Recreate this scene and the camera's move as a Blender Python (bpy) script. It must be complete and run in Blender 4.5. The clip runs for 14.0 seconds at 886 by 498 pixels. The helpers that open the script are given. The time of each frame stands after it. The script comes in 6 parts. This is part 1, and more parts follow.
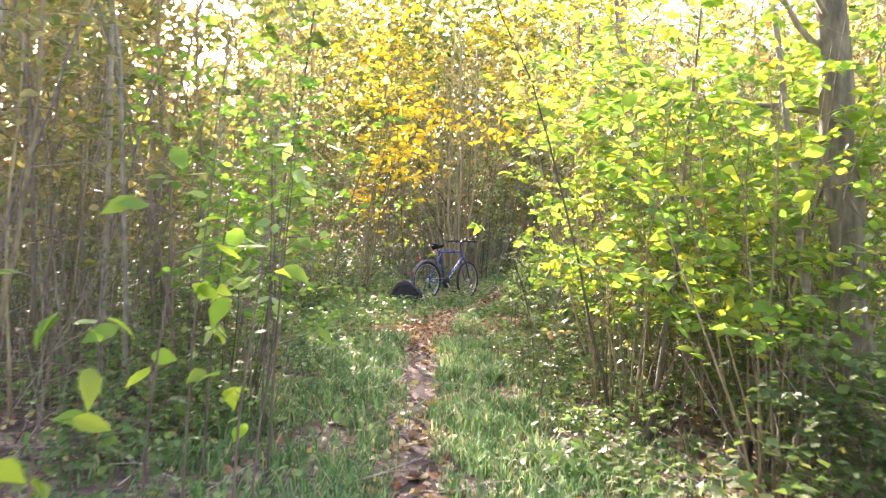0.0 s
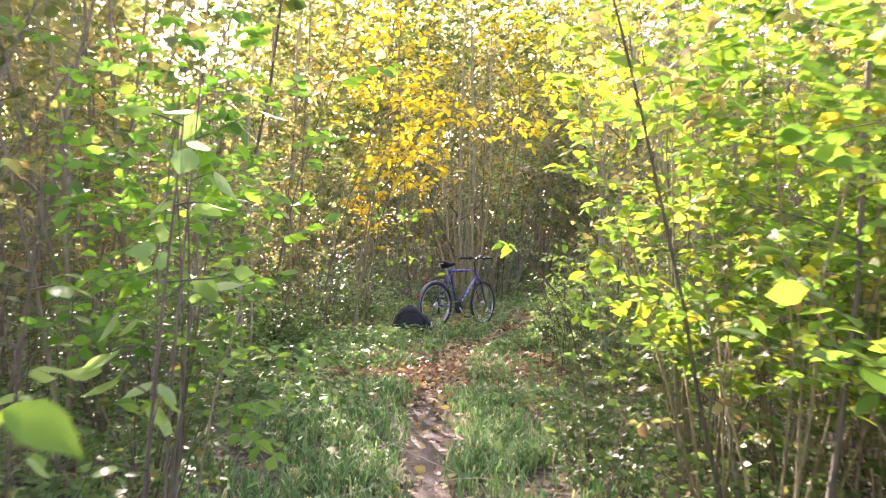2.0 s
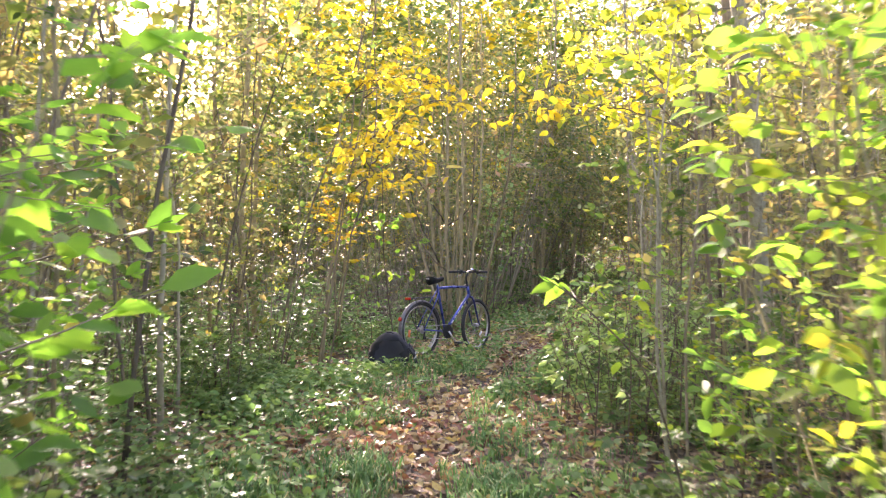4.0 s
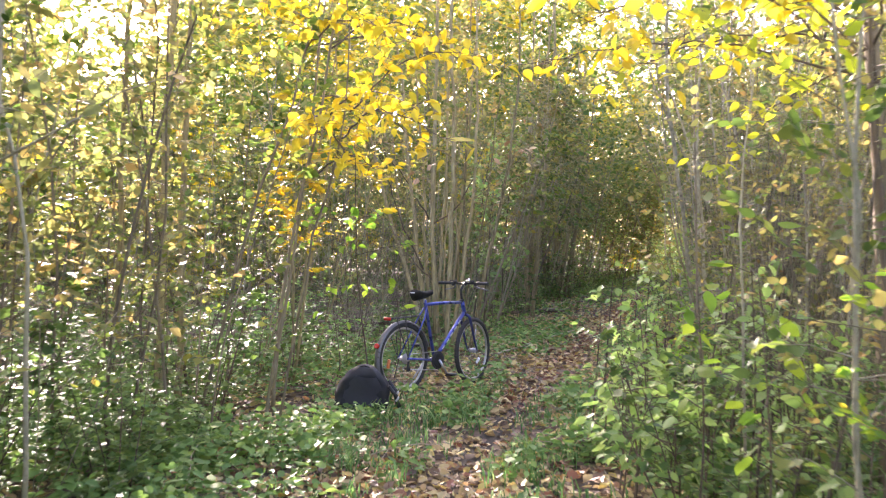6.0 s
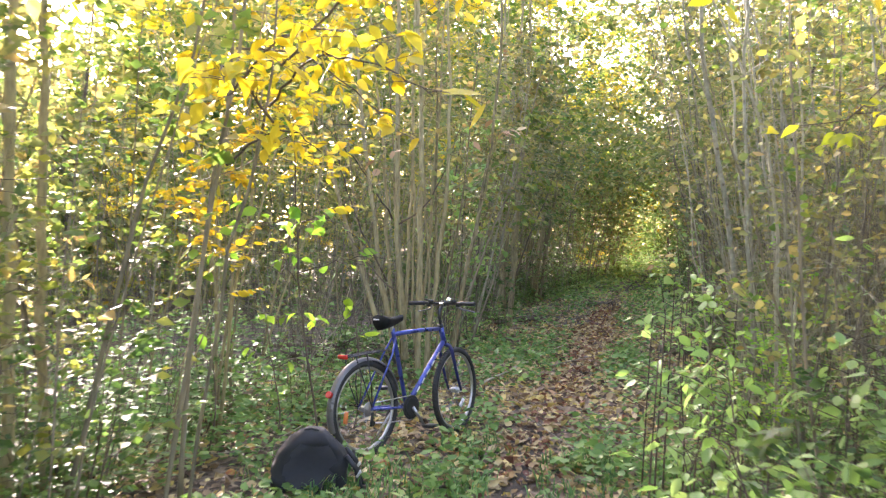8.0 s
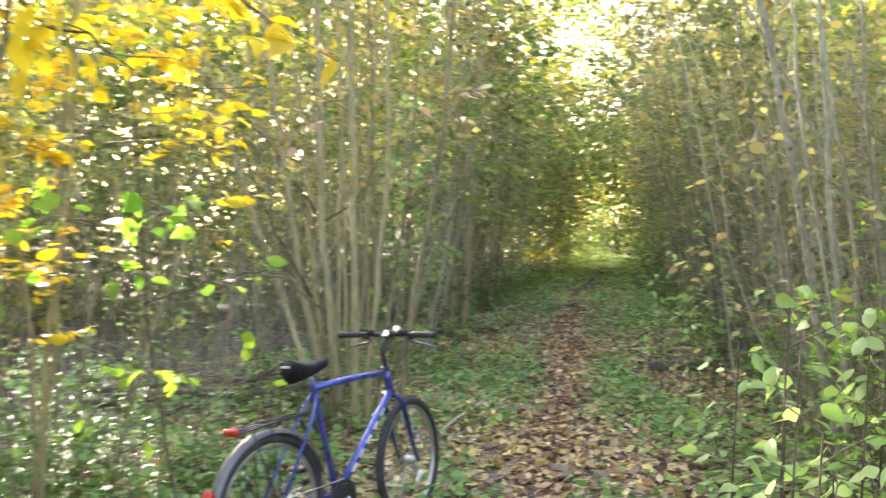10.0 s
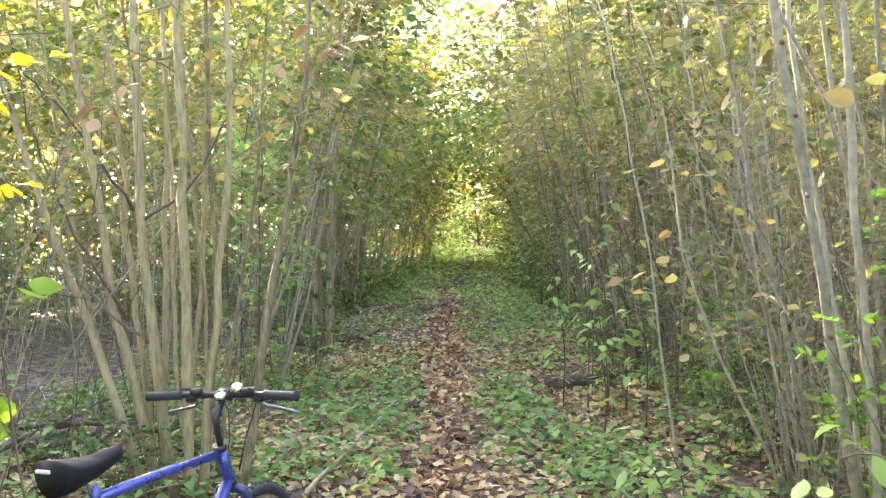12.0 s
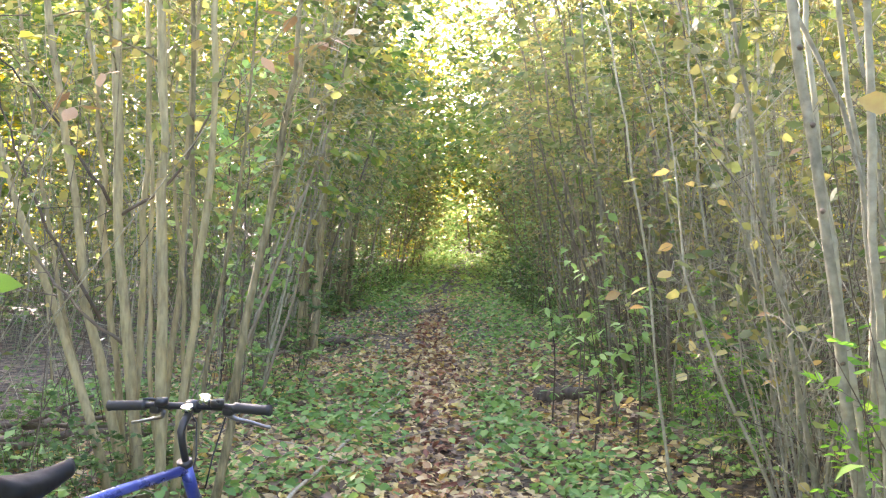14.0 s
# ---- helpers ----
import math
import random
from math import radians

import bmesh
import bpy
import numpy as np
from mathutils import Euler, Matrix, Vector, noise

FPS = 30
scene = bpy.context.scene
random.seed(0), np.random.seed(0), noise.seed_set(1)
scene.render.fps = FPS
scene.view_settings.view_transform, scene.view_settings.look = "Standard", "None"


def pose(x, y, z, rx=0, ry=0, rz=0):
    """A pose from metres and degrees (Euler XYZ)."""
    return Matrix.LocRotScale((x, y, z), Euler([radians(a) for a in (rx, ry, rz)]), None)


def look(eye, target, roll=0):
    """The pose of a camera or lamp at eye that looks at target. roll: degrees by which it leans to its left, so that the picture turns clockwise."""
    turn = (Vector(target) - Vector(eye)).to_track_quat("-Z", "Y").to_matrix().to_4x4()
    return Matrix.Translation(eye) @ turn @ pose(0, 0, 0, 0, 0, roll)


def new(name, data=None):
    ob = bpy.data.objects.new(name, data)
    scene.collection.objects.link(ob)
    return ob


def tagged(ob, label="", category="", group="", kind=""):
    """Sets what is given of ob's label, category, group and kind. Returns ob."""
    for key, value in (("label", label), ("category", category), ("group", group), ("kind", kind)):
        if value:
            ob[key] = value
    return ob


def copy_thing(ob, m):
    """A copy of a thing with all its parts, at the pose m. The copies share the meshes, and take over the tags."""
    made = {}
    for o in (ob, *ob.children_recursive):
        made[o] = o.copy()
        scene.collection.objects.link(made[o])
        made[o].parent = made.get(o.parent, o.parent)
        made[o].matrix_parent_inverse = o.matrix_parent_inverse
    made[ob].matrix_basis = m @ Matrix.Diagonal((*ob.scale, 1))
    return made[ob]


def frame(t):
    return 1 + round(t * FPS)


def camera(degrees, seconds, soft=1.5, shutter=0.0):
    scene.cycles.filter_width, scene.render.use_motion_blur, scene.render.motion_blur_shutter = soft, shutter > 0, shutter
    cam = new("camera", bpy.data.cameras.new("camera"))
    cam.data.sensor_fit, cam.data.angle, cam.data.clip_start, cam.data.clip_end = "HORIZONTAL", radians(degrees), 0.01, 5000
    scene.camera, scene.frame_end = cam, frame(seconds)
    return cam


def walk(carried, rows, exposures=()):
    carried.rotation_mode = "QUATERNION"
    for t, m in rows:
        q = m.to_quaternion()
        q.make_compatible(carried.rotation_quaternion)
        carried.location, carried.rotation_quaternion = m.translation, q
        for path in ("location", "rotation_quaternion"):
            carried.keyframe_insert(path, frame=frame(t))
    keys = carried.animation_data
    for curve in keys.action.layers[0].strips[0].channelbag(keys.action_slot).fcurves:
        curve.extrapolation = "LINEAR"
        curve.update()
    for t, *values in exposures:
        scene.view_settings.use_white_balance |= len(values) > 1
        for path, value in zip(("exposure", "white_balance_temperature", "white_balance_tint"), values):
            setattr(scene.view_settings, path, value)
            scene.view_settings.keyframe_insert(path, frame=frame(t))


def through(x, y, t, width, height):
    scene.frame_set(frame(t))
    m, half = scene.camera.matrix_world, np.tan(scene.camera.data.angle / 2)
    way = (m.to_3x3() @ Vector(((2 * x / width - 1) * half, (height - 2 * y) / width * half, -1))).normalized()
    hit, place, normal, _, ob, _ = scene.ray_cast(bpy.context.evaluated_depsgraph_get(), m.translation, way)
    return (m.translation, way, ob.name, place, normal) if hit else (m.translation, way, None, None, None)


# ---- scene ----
cam = camera(50.4, 14.0, soft=1.2, shutter=0.6)
# seconds, eye, target, roll
PATH = [
    (0, (1.863, 1.708, 1.349), (1.568, 3.686, 1.293), 2.2),
    (0.5, (1.788, 2.292, 1.348), (1.489, 4.27, 1.31), 1.3),
    (1, (1.68, 2.85, 1.362), (1.351, 4.823, 1.335), 0.5),
    (1.5, (1.571, 3.429, 1.383), (1.264, 5.405, 1.348), 1.2),
    (2, (1.471, 4.015, 1.392), (1.158, 5.99, 1.359), 1.8),
    (2.5, (1.348, 4.565, 1.412), (1.04, 6.541, 1.383), 0.8),
    (3, (1.275, 5.126, 1.423), (0.97, 7.103, 1.394), 0.4),
    (3.2, (1.238, 5.343, 1.442), (0.929, 7.319, 1.412), 1.1),
    (5.3, (0.593, 7.971, 1.548), (0.381, 9.96, 1.513), 1.4),
    (5.5, (0.561, 8.228, 1.54), (0.358, 10.217, 1.509), 1.7),
    (6, (0.473, 8.817, 1.548), (0.27, 10.806, 1.51), 2.1),
    (6.5, (0.383, 9.372, 1.569), (0.214, 11.365, 1.535), 1.1),
    (7, (0.321, 9.954, 1.599), (0.142, 11.946, 1.563), 2.1),
    (7.5, (0.203, 10.502, 1.61), (0.051, 12.496, 1.569), 0.9),
    (7.7, (0.166, 10.697, 1.614), (0.044, 12.692, 1.568), 1.2),
    (9.8, (0.007, 13.204, 1.593), (-0.031, 15.203, 1.558), -0.4),
    (10, (-0.014, 13.365, 1.589), (0.003, 15.365, 1.542), -0.5),
    (10.5, (-0.026, 13.899, 1.59), (0.172, 15.889, 1.541), -1.1),
    (11, (0.005, 14.368, 1.61), (0.24, 16.354, 1.562), -0.1),
    (11.5, (-0.017, 14.755, 1.601), (0.251, 16.737, 1.548), 0.6),
    (12, (-0.024, 14.99, 1.624), (0.293, 16.964, 1.556), -1.0),
    (12.5, (0.038, 15.162, 1.621), (0.395, 17.129, 1.557), -0.0),
    (13, (0.046, 15.211, 1.62), (0.36, 17.185, 1.559), 0.4),
    (13.5, (0.023, 15.208, 1.624), (0.352, 17.18, 1.564), 0.6),
    (14, (0.016, 15.214, 1.623), (0.352, 17.185, 1.566), 0.8),
]
walk(cam, [(t, look(eye, target, roll)) for t, eye, target, roll in PATH], [(0, 3.48, 6950, 41), (3, 3.3, 6950, 37), (5.5, 3.38, 6650, 37), (7.5, 3.56, 6650, 30), (10, 3.86, 6850, 22), (12, 4.24, 6700, 25), (14, 4.2, 6450, 26)])

# ---- sky and sun ----
SUN_AZ, SUN_EL = 26.7, 21.0  # degrees to the left of +y, degrees above the horizon
world = bpy.data.worlds.new("sky")
scene.world = world
world.use_nodes = True
wn = world.node_tree.nodes
sky = wn.new("ShaderNodeTexSky")
sky.sky_type = "NISHITA"
sky.sun_disc = False
sky.sun_elevation = radians(SUN_EL)
sky.sun_rotation = radians(-SUN_AZ)
sky.air_density, sky.dust_density, sky.ozone_density = 1.0, 2.5, 0.6
wn["Background"].inputs["Strength"].default_value = 0.125
world.node_tree.links.new(sky.outputs[0], wn["Background"].inputs["Color"])
sun_data = bpy.data.lights.new("sun", "SUN")
sun_data.energy, sun_data.angle, sun_data.color = 4.2, radians(0.6), (1.0, 0.93, 0.80)
sun = new("sun", sun_data)
a, e = radians(SUN_AZ), radians(SUN_EL)
sun.matrix_world = look((-math.sin(a) * math.cos(e) * 60, math.cos(a) * math.cos(e) * 60, math.sin(e) * 60), (0, 0, 0))


# ---- materials ----
def material(name):
    m = bpy.data.materials.new(name)
    m.use_nodes = True
    n, l = m.node_tree.nodes, m.node_tree.links
    return m, n, l, n["Principled BSDF"]


def ramp(n, stops):
    r = n.new("ShaderNodeValToRGB")
    els = r.color_ramp.elements
    while len(els) < len(stops):
        els.new(0.5)
    for el, (p, c) in zip(els, stops):
        el.position, el.color = p, (*c, 1)
    return r


def noise_node(n, l, scale, detail=4.0, coords="Object", rough=0.6):
    tc, t = n.new("ShaderNodeTexCoord"), n.new("ShaderNodeTexNoise")
    t.inputs["Scale"].default_value, t.inputs["Detail"].default_value, t.inputs["Roughness"].default_value = scale, detail, rough
    l.new(tc.outputs[coords], t.inputs["Vector"])
    return t


def bump(n, l, bsdf, height, strength, distance):
    b = n.new("ShaderNodeBump")
    b.inputs["Strength"].default_value, b.inputs["Distance"].default_value = strength, distance
    l.new(height, b.inputs["Height"])
    l.new(b.outputs[0], bsdf.inputs["Normal"])


def math_node(n, l, op, a, b):
    m = n.new("ShaderNodeMath")
    m.operation = op
    for s, v in zip(m.inputs, (a, b)):
        if isinstance(v, (int, float)):
            s.default_value = v
        else:
            l.new(v, s)
    return m.outputs[0]


def leaf_material(name, stops, through=0.42, rough=0.56, own=0.65, mottle=0.22, glow=1.4):
    """A thin leaf that lets light through; its colour varies from leaf to leaf and plant to plant."""
    m, n, l, bsdf = material(name)
    geo, info = n.new("ShaderNodeNewGeometry"), n.new("ShaderNodeObjectInfo")
    k = math_node(n, l, "ADD", math_node(n, l, "MULTIPLY", geo.outputs["Random Per Island"], own),
                  math_node(n, l, "MULTIPLY", info.outputs["Random"], 1 - own))
    spots = noise_node(n, l, 38.0, 3.0)
    k = math_node(n, l, "ADD", k, math_node(n, l, "MULTIPLY", math_node(n, l, "SUBTRACT", spots.outputs["Fac"], 0.5), mottle))
    r = ramp(n, stops)
    l.new(k, r.inputs[0])
    l.new(r.outputs[0], bsdf.inputs["Base Color"])
    bsdf.inputs["Roughness"].default_value, bsdf.inputs["Specular IOR Level"].default_value = rough, 0.34
    bump(n, l, bsdf, spots.outputs["Fac"], 0.35, 0.004)
    tr, mix = n.new("ShaderNodeBsdfTranslucent"), n.new("ShaderNodeMixShader")
    sat = n.new("ShaderNodeHueSaturation")
    sat.inputs["Saturation"].default_value, sat.inputs["Value"].default_value = 1.06, glow
    l.new(r.outputs[0], sat.inputs["Color"])
    l.new(sat.outputs[0], tr.inputs["Color"])
    mix.inputs[0].default_value = through
    l.new(bsdf.outputs[0], mix.inputs[1])
    l.new(tr.outputs[0], mix.inputs[2])
    l.new(mix.outputs[0], n["Material Output"].inputs["Surface"])
    return m


LEAF_GREEN = leaf_material("leaf_green", [(0.0, (0.05, 0.095, 0.025)), (0.35, (0.095, 0.16, 0.035)), (0.6, (0.16, 0.21, 0.045)), (0.82, (0.28, 0.28, 0.06)), (1.0, (0.40, 0.30, 0.08))], through=0.5, glow=1.3)
LEAF_BRIGHT = leaf_material("leaf_bright", [(0.0, (0.075, 0.17, 0.03)), (0.45, (0.14, 0.265, 0.04)), (0.78, (0.25, 0.335, 0.045)), (0.94, (0.44, 0.37, 0.05)), (1.0, (0.34, 0.19, 0.05))], through=0.58, glow=1.55)
LEAF_YELLOW = leaf_material("leaf_yellow", [(0.0, (0.20, 0.25, 0.03)), (0.35, (0.44, 0.40, 0.045)), (0.72, (0.58, 0.42, 0.04)), (0.95, (0.54, 0.32, 0.035)), (1.0, (0.28, 0.14, 0.03))])
LEAF_OLIVE = leaf_material("leaf_olive", [(0.0, (0.07, 0.12, 0.03)), (0.4, (0.16, 0.19, 0.065)), (0.64, (0.26, 0.255, 0.085)), (0.8, (0.36, 0.29, 0.10)), (0.9, (0.32, 0.22, 0.09)), (1.0, (0.22, 0.14, 0.07))], through=0.5, glow=1.3)
LEAF_DUN = leaf_material("leaf_dun", [(0.0, (0.05, 0.085, 0.025)), (0.35, (0.11, 0.125, 0.045)), (0.6, (0.19, 0.175, 0.06)), (0.8, (0.28, 0.24, 0.07)), (0.92, (0.24, 0.15, 0.06)), (1.0, (0.15, 0.085, 0.05))])
LEAF_PALE = leaf_material("leaf_pale", [(0.0, (0.11, 0.20, 0.065)), (0.5, (0.20, 0.33, 0.085)), (0.85, (0.33, 0.43, 0.15)), (1.0, (0.44, 0.40, 0.08))], rough=0.36)
LEAF_LIME = leaf_material("leaf_lime", [(0.0, (0.07, 0.17, 0.03)), (0.5, (0.14, 0.29, 0.04)), (0.85, (0.24, 0.37, 0.05)), (1.0, (0.40, 0.40, 0.06))], through=0.58, glow=1.6)
LEAF_CITRON = leaf_material("leaf_citron", [(0.0, (0.17, 0.27, 0.03)), (0.4, (0.32, 0.37, 0.04)), (0.8, (0.48, 0.43, 0.045)), (1.0, (0.46, 0.30, 0.04))], through=0.6, glow=1.6)
# dark green leaves; the shade low under the thicket is put into the colour
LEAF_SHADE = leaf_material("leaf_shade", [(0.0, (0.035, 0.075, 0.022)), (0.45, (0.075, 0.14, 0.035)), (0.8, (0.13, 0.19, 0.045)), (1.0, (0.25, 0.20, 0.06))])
LEAF_HERB = leaf_material("leaf_herb", [(0.0, (0.075, 0.16, 0.045)), (0.5, (0.16, 0.28, 0.075)), (0.88, (0.27, 0.37, 0.10)), (1.0, (0.38, 0.36, 0.09))], through=0.35, rough=0.6)
LEAF_LITTER = leaf_material("leaf_litter", [(0.0, (0.10, 0.065, 0.045)), (0.25, (0.23, 0.16, 0.11)), (0.5, (0.39, 0.28, 0.145)), (0.75, (0.57, 0.46, 0.235)), (0.9, (0.54, 0.43, 0.12)), (1.0, (0.30, 0.11, 0.06))], through=0.15, rough=0.6, own=1.0)
LEAF_RED = leaf_material("leaf_red", [(0.0, (0.15, 0.06, 0.04)), (0.4, (0.29, 0.13, 0.075)), (0.7, (0.40, 0.27, 0.13)), (1.0, (0.46, 0.38, 0.18))], through=0.15, rough=0.6, own=1.0)
GRASS = leaf_material("grass_blade", [(0.0, (0.055, 0.14, 0.04)), (0.6, (0.11, 0.23, 0.07)), (0.9, (0.19, 0.29, 0.11)), (1.0, (0.36, 0.32, 0.15))], through=0.35, rough=0.75, own=1.0)


def bark_material(name, dark, light, scale=26.0, stretch=0.25):
    m, n, l, bsdf = material(name)
    tc, mp, t = n.new("ShaderNodeTexCoord"), n.new("ShaderNodeMapping"), n.new("ShaderNodeTexNoise")
    mp.inputs["Scale"].default_value = (1, 1, stretch)
    t.inputs["Scale"].default_value, t.inputs["Detail"].default_value = scale, 6.0
    l.new(tc.outputs["Object"], mp.inputs[0])
    l.new(mp.outputs[0], t.inputs["Vector"])
    big = noise_node(n, l, 2.2, 3.0)
    info = n.new("ShaderNodeObjectInfo")
    k = math_node(n, l, "ADD", math_node(n, l, "MULTIPLY", t.outputs["Fac"], 0.8), math_node(n, l, "MULTIPLY", big.outputs["Fac"], 0.5))
    k = math_node(n, l, "ADD", k, math_node(n, l, "MULTIPLY", math_node(n, l, "SUBTRACT", info.outputs["Random"], 0.8), 0.35))
    r = ramp(n, [(0.22, dark), (0.5, tuple((x + y) / 2 for x, y in zip(dark, light))), (0.78, light)])
    l.new(k, r.inputs[0])
    l.new(r.outputs[0], bsdf.inputs["Base Color"])
    bsdf.inputs["Roughness"].default_value = 0.85
    bump(n, l, bsdf, t.outputs["Fac"], 0.6, 0.006)
    return m


BARK_TAN = bark_material("bark_tan", (0.07, 0.058, 0.028), (0.34, 0.285, 0.148), 50.0)
BARK_GREY = bark_material("bark_grey", (0.11, 0.10, 0.062), (0.34, 0.315, 0.215), 30.0, 0.9)
BARK_TRUNK = bark_material("bark_trunk", (0.055, 0.045, 0.028), (0.24, 0.20, 0.125), 30.0, 0.22)
BARK_MOSS = bark_material("bark_moss", (0.065, 0.06, 0.03), (0.28, 0.255, 0.155), 30.0, 0.3)
BARK_DARK = bark_material("bark_dark", (0.04, 0.03, 0.02), (0.16, 0.12, 0.08))
BARK_BROWN = bark_material("bark_brown", (0.045, 0.036, 0.026), (0.23, 0.19, 0.125), 40.0)
BARK_DEAD = bark_material("dead_wood", (0.10, 0.08, 0.055), (0.42, 0.36, 0.26))


def soil_material(name, stops, scale):
    m, n, l, bsdf = material(name)
    t, f = noise_node(n, l, scale, 8.0, rough=0.7), noise_node(n, l, 46.0, 5.0)
    k = math_node(n, l, "ADD", math_node(n, l, "MULTIPLY", t.outputs["Fac"], 0.65), math_node(n, l, "MULTIPLY", f.outputs["Fac"], 0.35))
    r = ramp(n, stops)
    l.new(k, r.inputs[0])
    l.new(r.outputs[0], bsdf.inputs["Base Color"])
    bsdf.inputs["Roughness"].default_value = 0.95
    bump(n, l, bsdf, k, 0.9, 0.03)
    return m


def litter_ground(name):
    """Humus under a mat of old leaves, told apart by their colour and relief."""
    m, n, l, bsdf = material(name)
    tc, vor = n.new("ShaderNodeTexCoord"), n.new("ShaderNodeTexVoronoi")
    warp = noise_node(n, l, 9.0, 3.0)
    mixv = n.new("ShaderNodeVectorMath")
    mixv.operation = "MULTIPLY_ADD"
    mixv.inputs[1].default_value = (0.16, 0.16, 0.0)
    l.new(warp.outputs["Color"], mixv.inputs[0])
    l.new(tc.outputs["Object"], mixv.inputs[2])
    vor.inputs["Scale"].default_value = 17.0
    l.new(mixv.outputs[0], vor.inputs["Vector"])
    sep = n.new("ShaderNodeSeparateColor")
    l.new(vor.outputs["Color"], sep.inputs[0])
    r = ramp(n, [(0.0, (0.022, 0.016, 0.010)), (0.35, (0.05, 0.034, 0.021)), (0.6, (0.11, 0.074, 0.045)), (0.85, (0.20, 0.145, 0.09)), (1.0, (0.08, 0.10, 0.035))])
    big = noise_node(n, l, 0.9, 4.0)
    l.new(math_node(n, l, "ADD", math_node(n, l, "MULTIPLY", sep.outputs[0], 0.75), math_node(n, l, "MULTIPLY", big.outputs["Fac"], 0.3)), r.inputs[0])
    l.new(r.outputs[0], bsdf.inputs["Base Color"])
    bsdf.inputs["Roughness"].default_value = 0.9
    bump(n, l, bsdf, math_node(n, l, "ADD", vor.outputs["Distance"], math_node(n, l, "MULTIPLY", sep.outputs[1], 0.5)), 0.8, 0.03)
    return m


GROUND = litter_ground("forest_floor")
TRAIL = soil_material("trail_soil", [(0.3, (0.022, 0.016, 0.011)), (0.5, (0.045, 0.033, 0.022)), (0.7, (0.085, 0.064, 0.042))], 6.0)


def paint(name, color, rough=0.35, metal=0.0, coat=0.0, vary=0.25, scale=14.0):
    m, n, l, bsdf = material(name)
    t = noise_node(n, l, scale, 5.0)
    r = ramp(n, [(0.3, tuple(c * (1 - vary) for c in color)), (0.7, tuple(min(1, c * (1 + vary * 0.5)) for c in color))])
    l.new(t.outputs["Fac"], r.inputs[0])
    l.new(r.outputs[0], bsdf.inputs["Base Color"])
    rr = ramp(n, [(0.3, (rough * 0.75,) * 3), (0.75, (min(1, rough * 1.35),) * 3)])
    l.new(t.outputs["Fac"], rr.inputs[0])
    l.new(rr.outputs[0], bsdf.inputs["Roughness"])
    bsdf.inputs["Metallic"].default_value, bsdf.inputs["Coat Weight"].default_value = metal, coat
    return m


# ---- plan ----
TRAIL_Y = (-30, -5, 3, 6.4, 7.4, 8.9, 10.7, 12.4, 13.7, 15.0, 16.4, 18.2, 20.5, 22.9, 25.2, 28.8, 40.2, 51, 90)
TRAIL_X = (6.0, 2.8, 1.62, 1.07, 0.90, 0.65, 0.36, 0.07, 0.0, -0.02, 0.22, 0.45, 0.85, 1.30, 1.65, 2.18, 4.4, 7.05, 17)
EDGE_Y = (-30, 0, 6, 8, 10, 12, 13.5, 16, 17.5, 18.5, 20, 21.5, 23, 26, 30, 32, 36, 45, 60, 90)
LEFT_X = (4.4, 0.9, -0.10, -0.45, -0.85, -1.3, -1.75, -1.95, -1.75, -1.4, -1.0, -0.5, -0.1, 0.3, 0.6, 1.0, 2.2, 4.2, 7.6, 15.5)
RIGHT_X = (7.6, 3.2, 2.15, 1.75, 1.45, 1.35, 1.3, 1.5, 1.75, 2.05, 2.5, 2.75, 3.0, 3.4, 4.2, 4.4, 5.0, 7.2, 11.2, 18.6)


def trail_x(y):
    return float(np.interp(y, TRAIL_Y, TRAIL_X))


def left_x(y):
    return float(np.interp(y, EDGE_Y, LEFT_X))


def right_x(y):
    return float(np.interp(y, EDGE_Y, RIGHT_X))


def ground_z(x, y):
    """Height of the ground: gentle bumps, worn down along the trail."""
    h = 0.05 * noise.noise((x * 0.5, y * 0.5, 3.1)) + 0.018 * noise.noise((x * 2.1, y * 2.1, 7.7))
    d = x - trail_x(y)
    side = min(1.0, max(0.0, (abs(d) - 0.25) / 1.2))
    return h * (0.25 + 0.75 * side) - 0.02 * math.exp(-((d / 0.22) ** 2))


# ---- mesh helpers ----
class Geo:
    """Vertices and faces that become one mesh."""

    def __init__(self):
        self.v, self.f, self.count = [], [], 0

    def add(self, verts, faces):
        verts = np.asarray(verts, float)
        self.v.append(verts)
        self.f.extend(tuple(i + self.count for i in f) for f in faces)
        self.count += len(verts)

    def tube(self, pts, radii, sides=6, caps=True):
        pts = np.asarray(pts, float)
        n = len(pts)
        radii = np.broadcast_to(np.asarray(radii, float), (n,))
        tang = np.gradient(pts, axis=0)
        tang /= np.linalg.norm(tang, axis=1)[:, None] + 1e-12
        ref = np.array([0.0, 0, 1]) if abs(tang[0][2]) < 0.9 else np.array([1.0, 0, 0])
        u = np.cross(tang[0], ref)
        u /= np.linalg.norm(u)
        ang = np.arange(sides) * 2 * math.pi / sides
        verts = []
        for p, t, r in zip(pts, tang, radii):
            u = u - t * (u @ t)
            u /= np.linalg.norm(u) + 1e-12
            w = np.cross(t, u)
            verts.append(p + r * (np.cos(ang)[:, None] * u + np.sin(ang)[:, None] * w))
        faces = []
        for i in range(n - 1):
            for j in range(sides):
                k = (j + 1) % sides
                faces.append((i * sides + j, i * sides + k, (i + 1) * sides + k, (i + 1) * sides + j))
        if caps:
            faces.append(tuple(range(sides))[::-1])
            faces.append(tuple((n - 1) * sides + j for j in range(sides)))
        self.add(np.concatenate(verts), faces)
        return self

    def mesh(self, name, mat, smooth=True):
        me = bpy.data.meshes.new(name)
        me.from_pydata(np.concatenate(self.v).tolist() if self.v else [], [], self.f)
        me.materials.append(mat)
        if smooth:
            me.polygons.foreach_set("use_smooth", [True] * len(me.polygons))
        me.update()
        return me


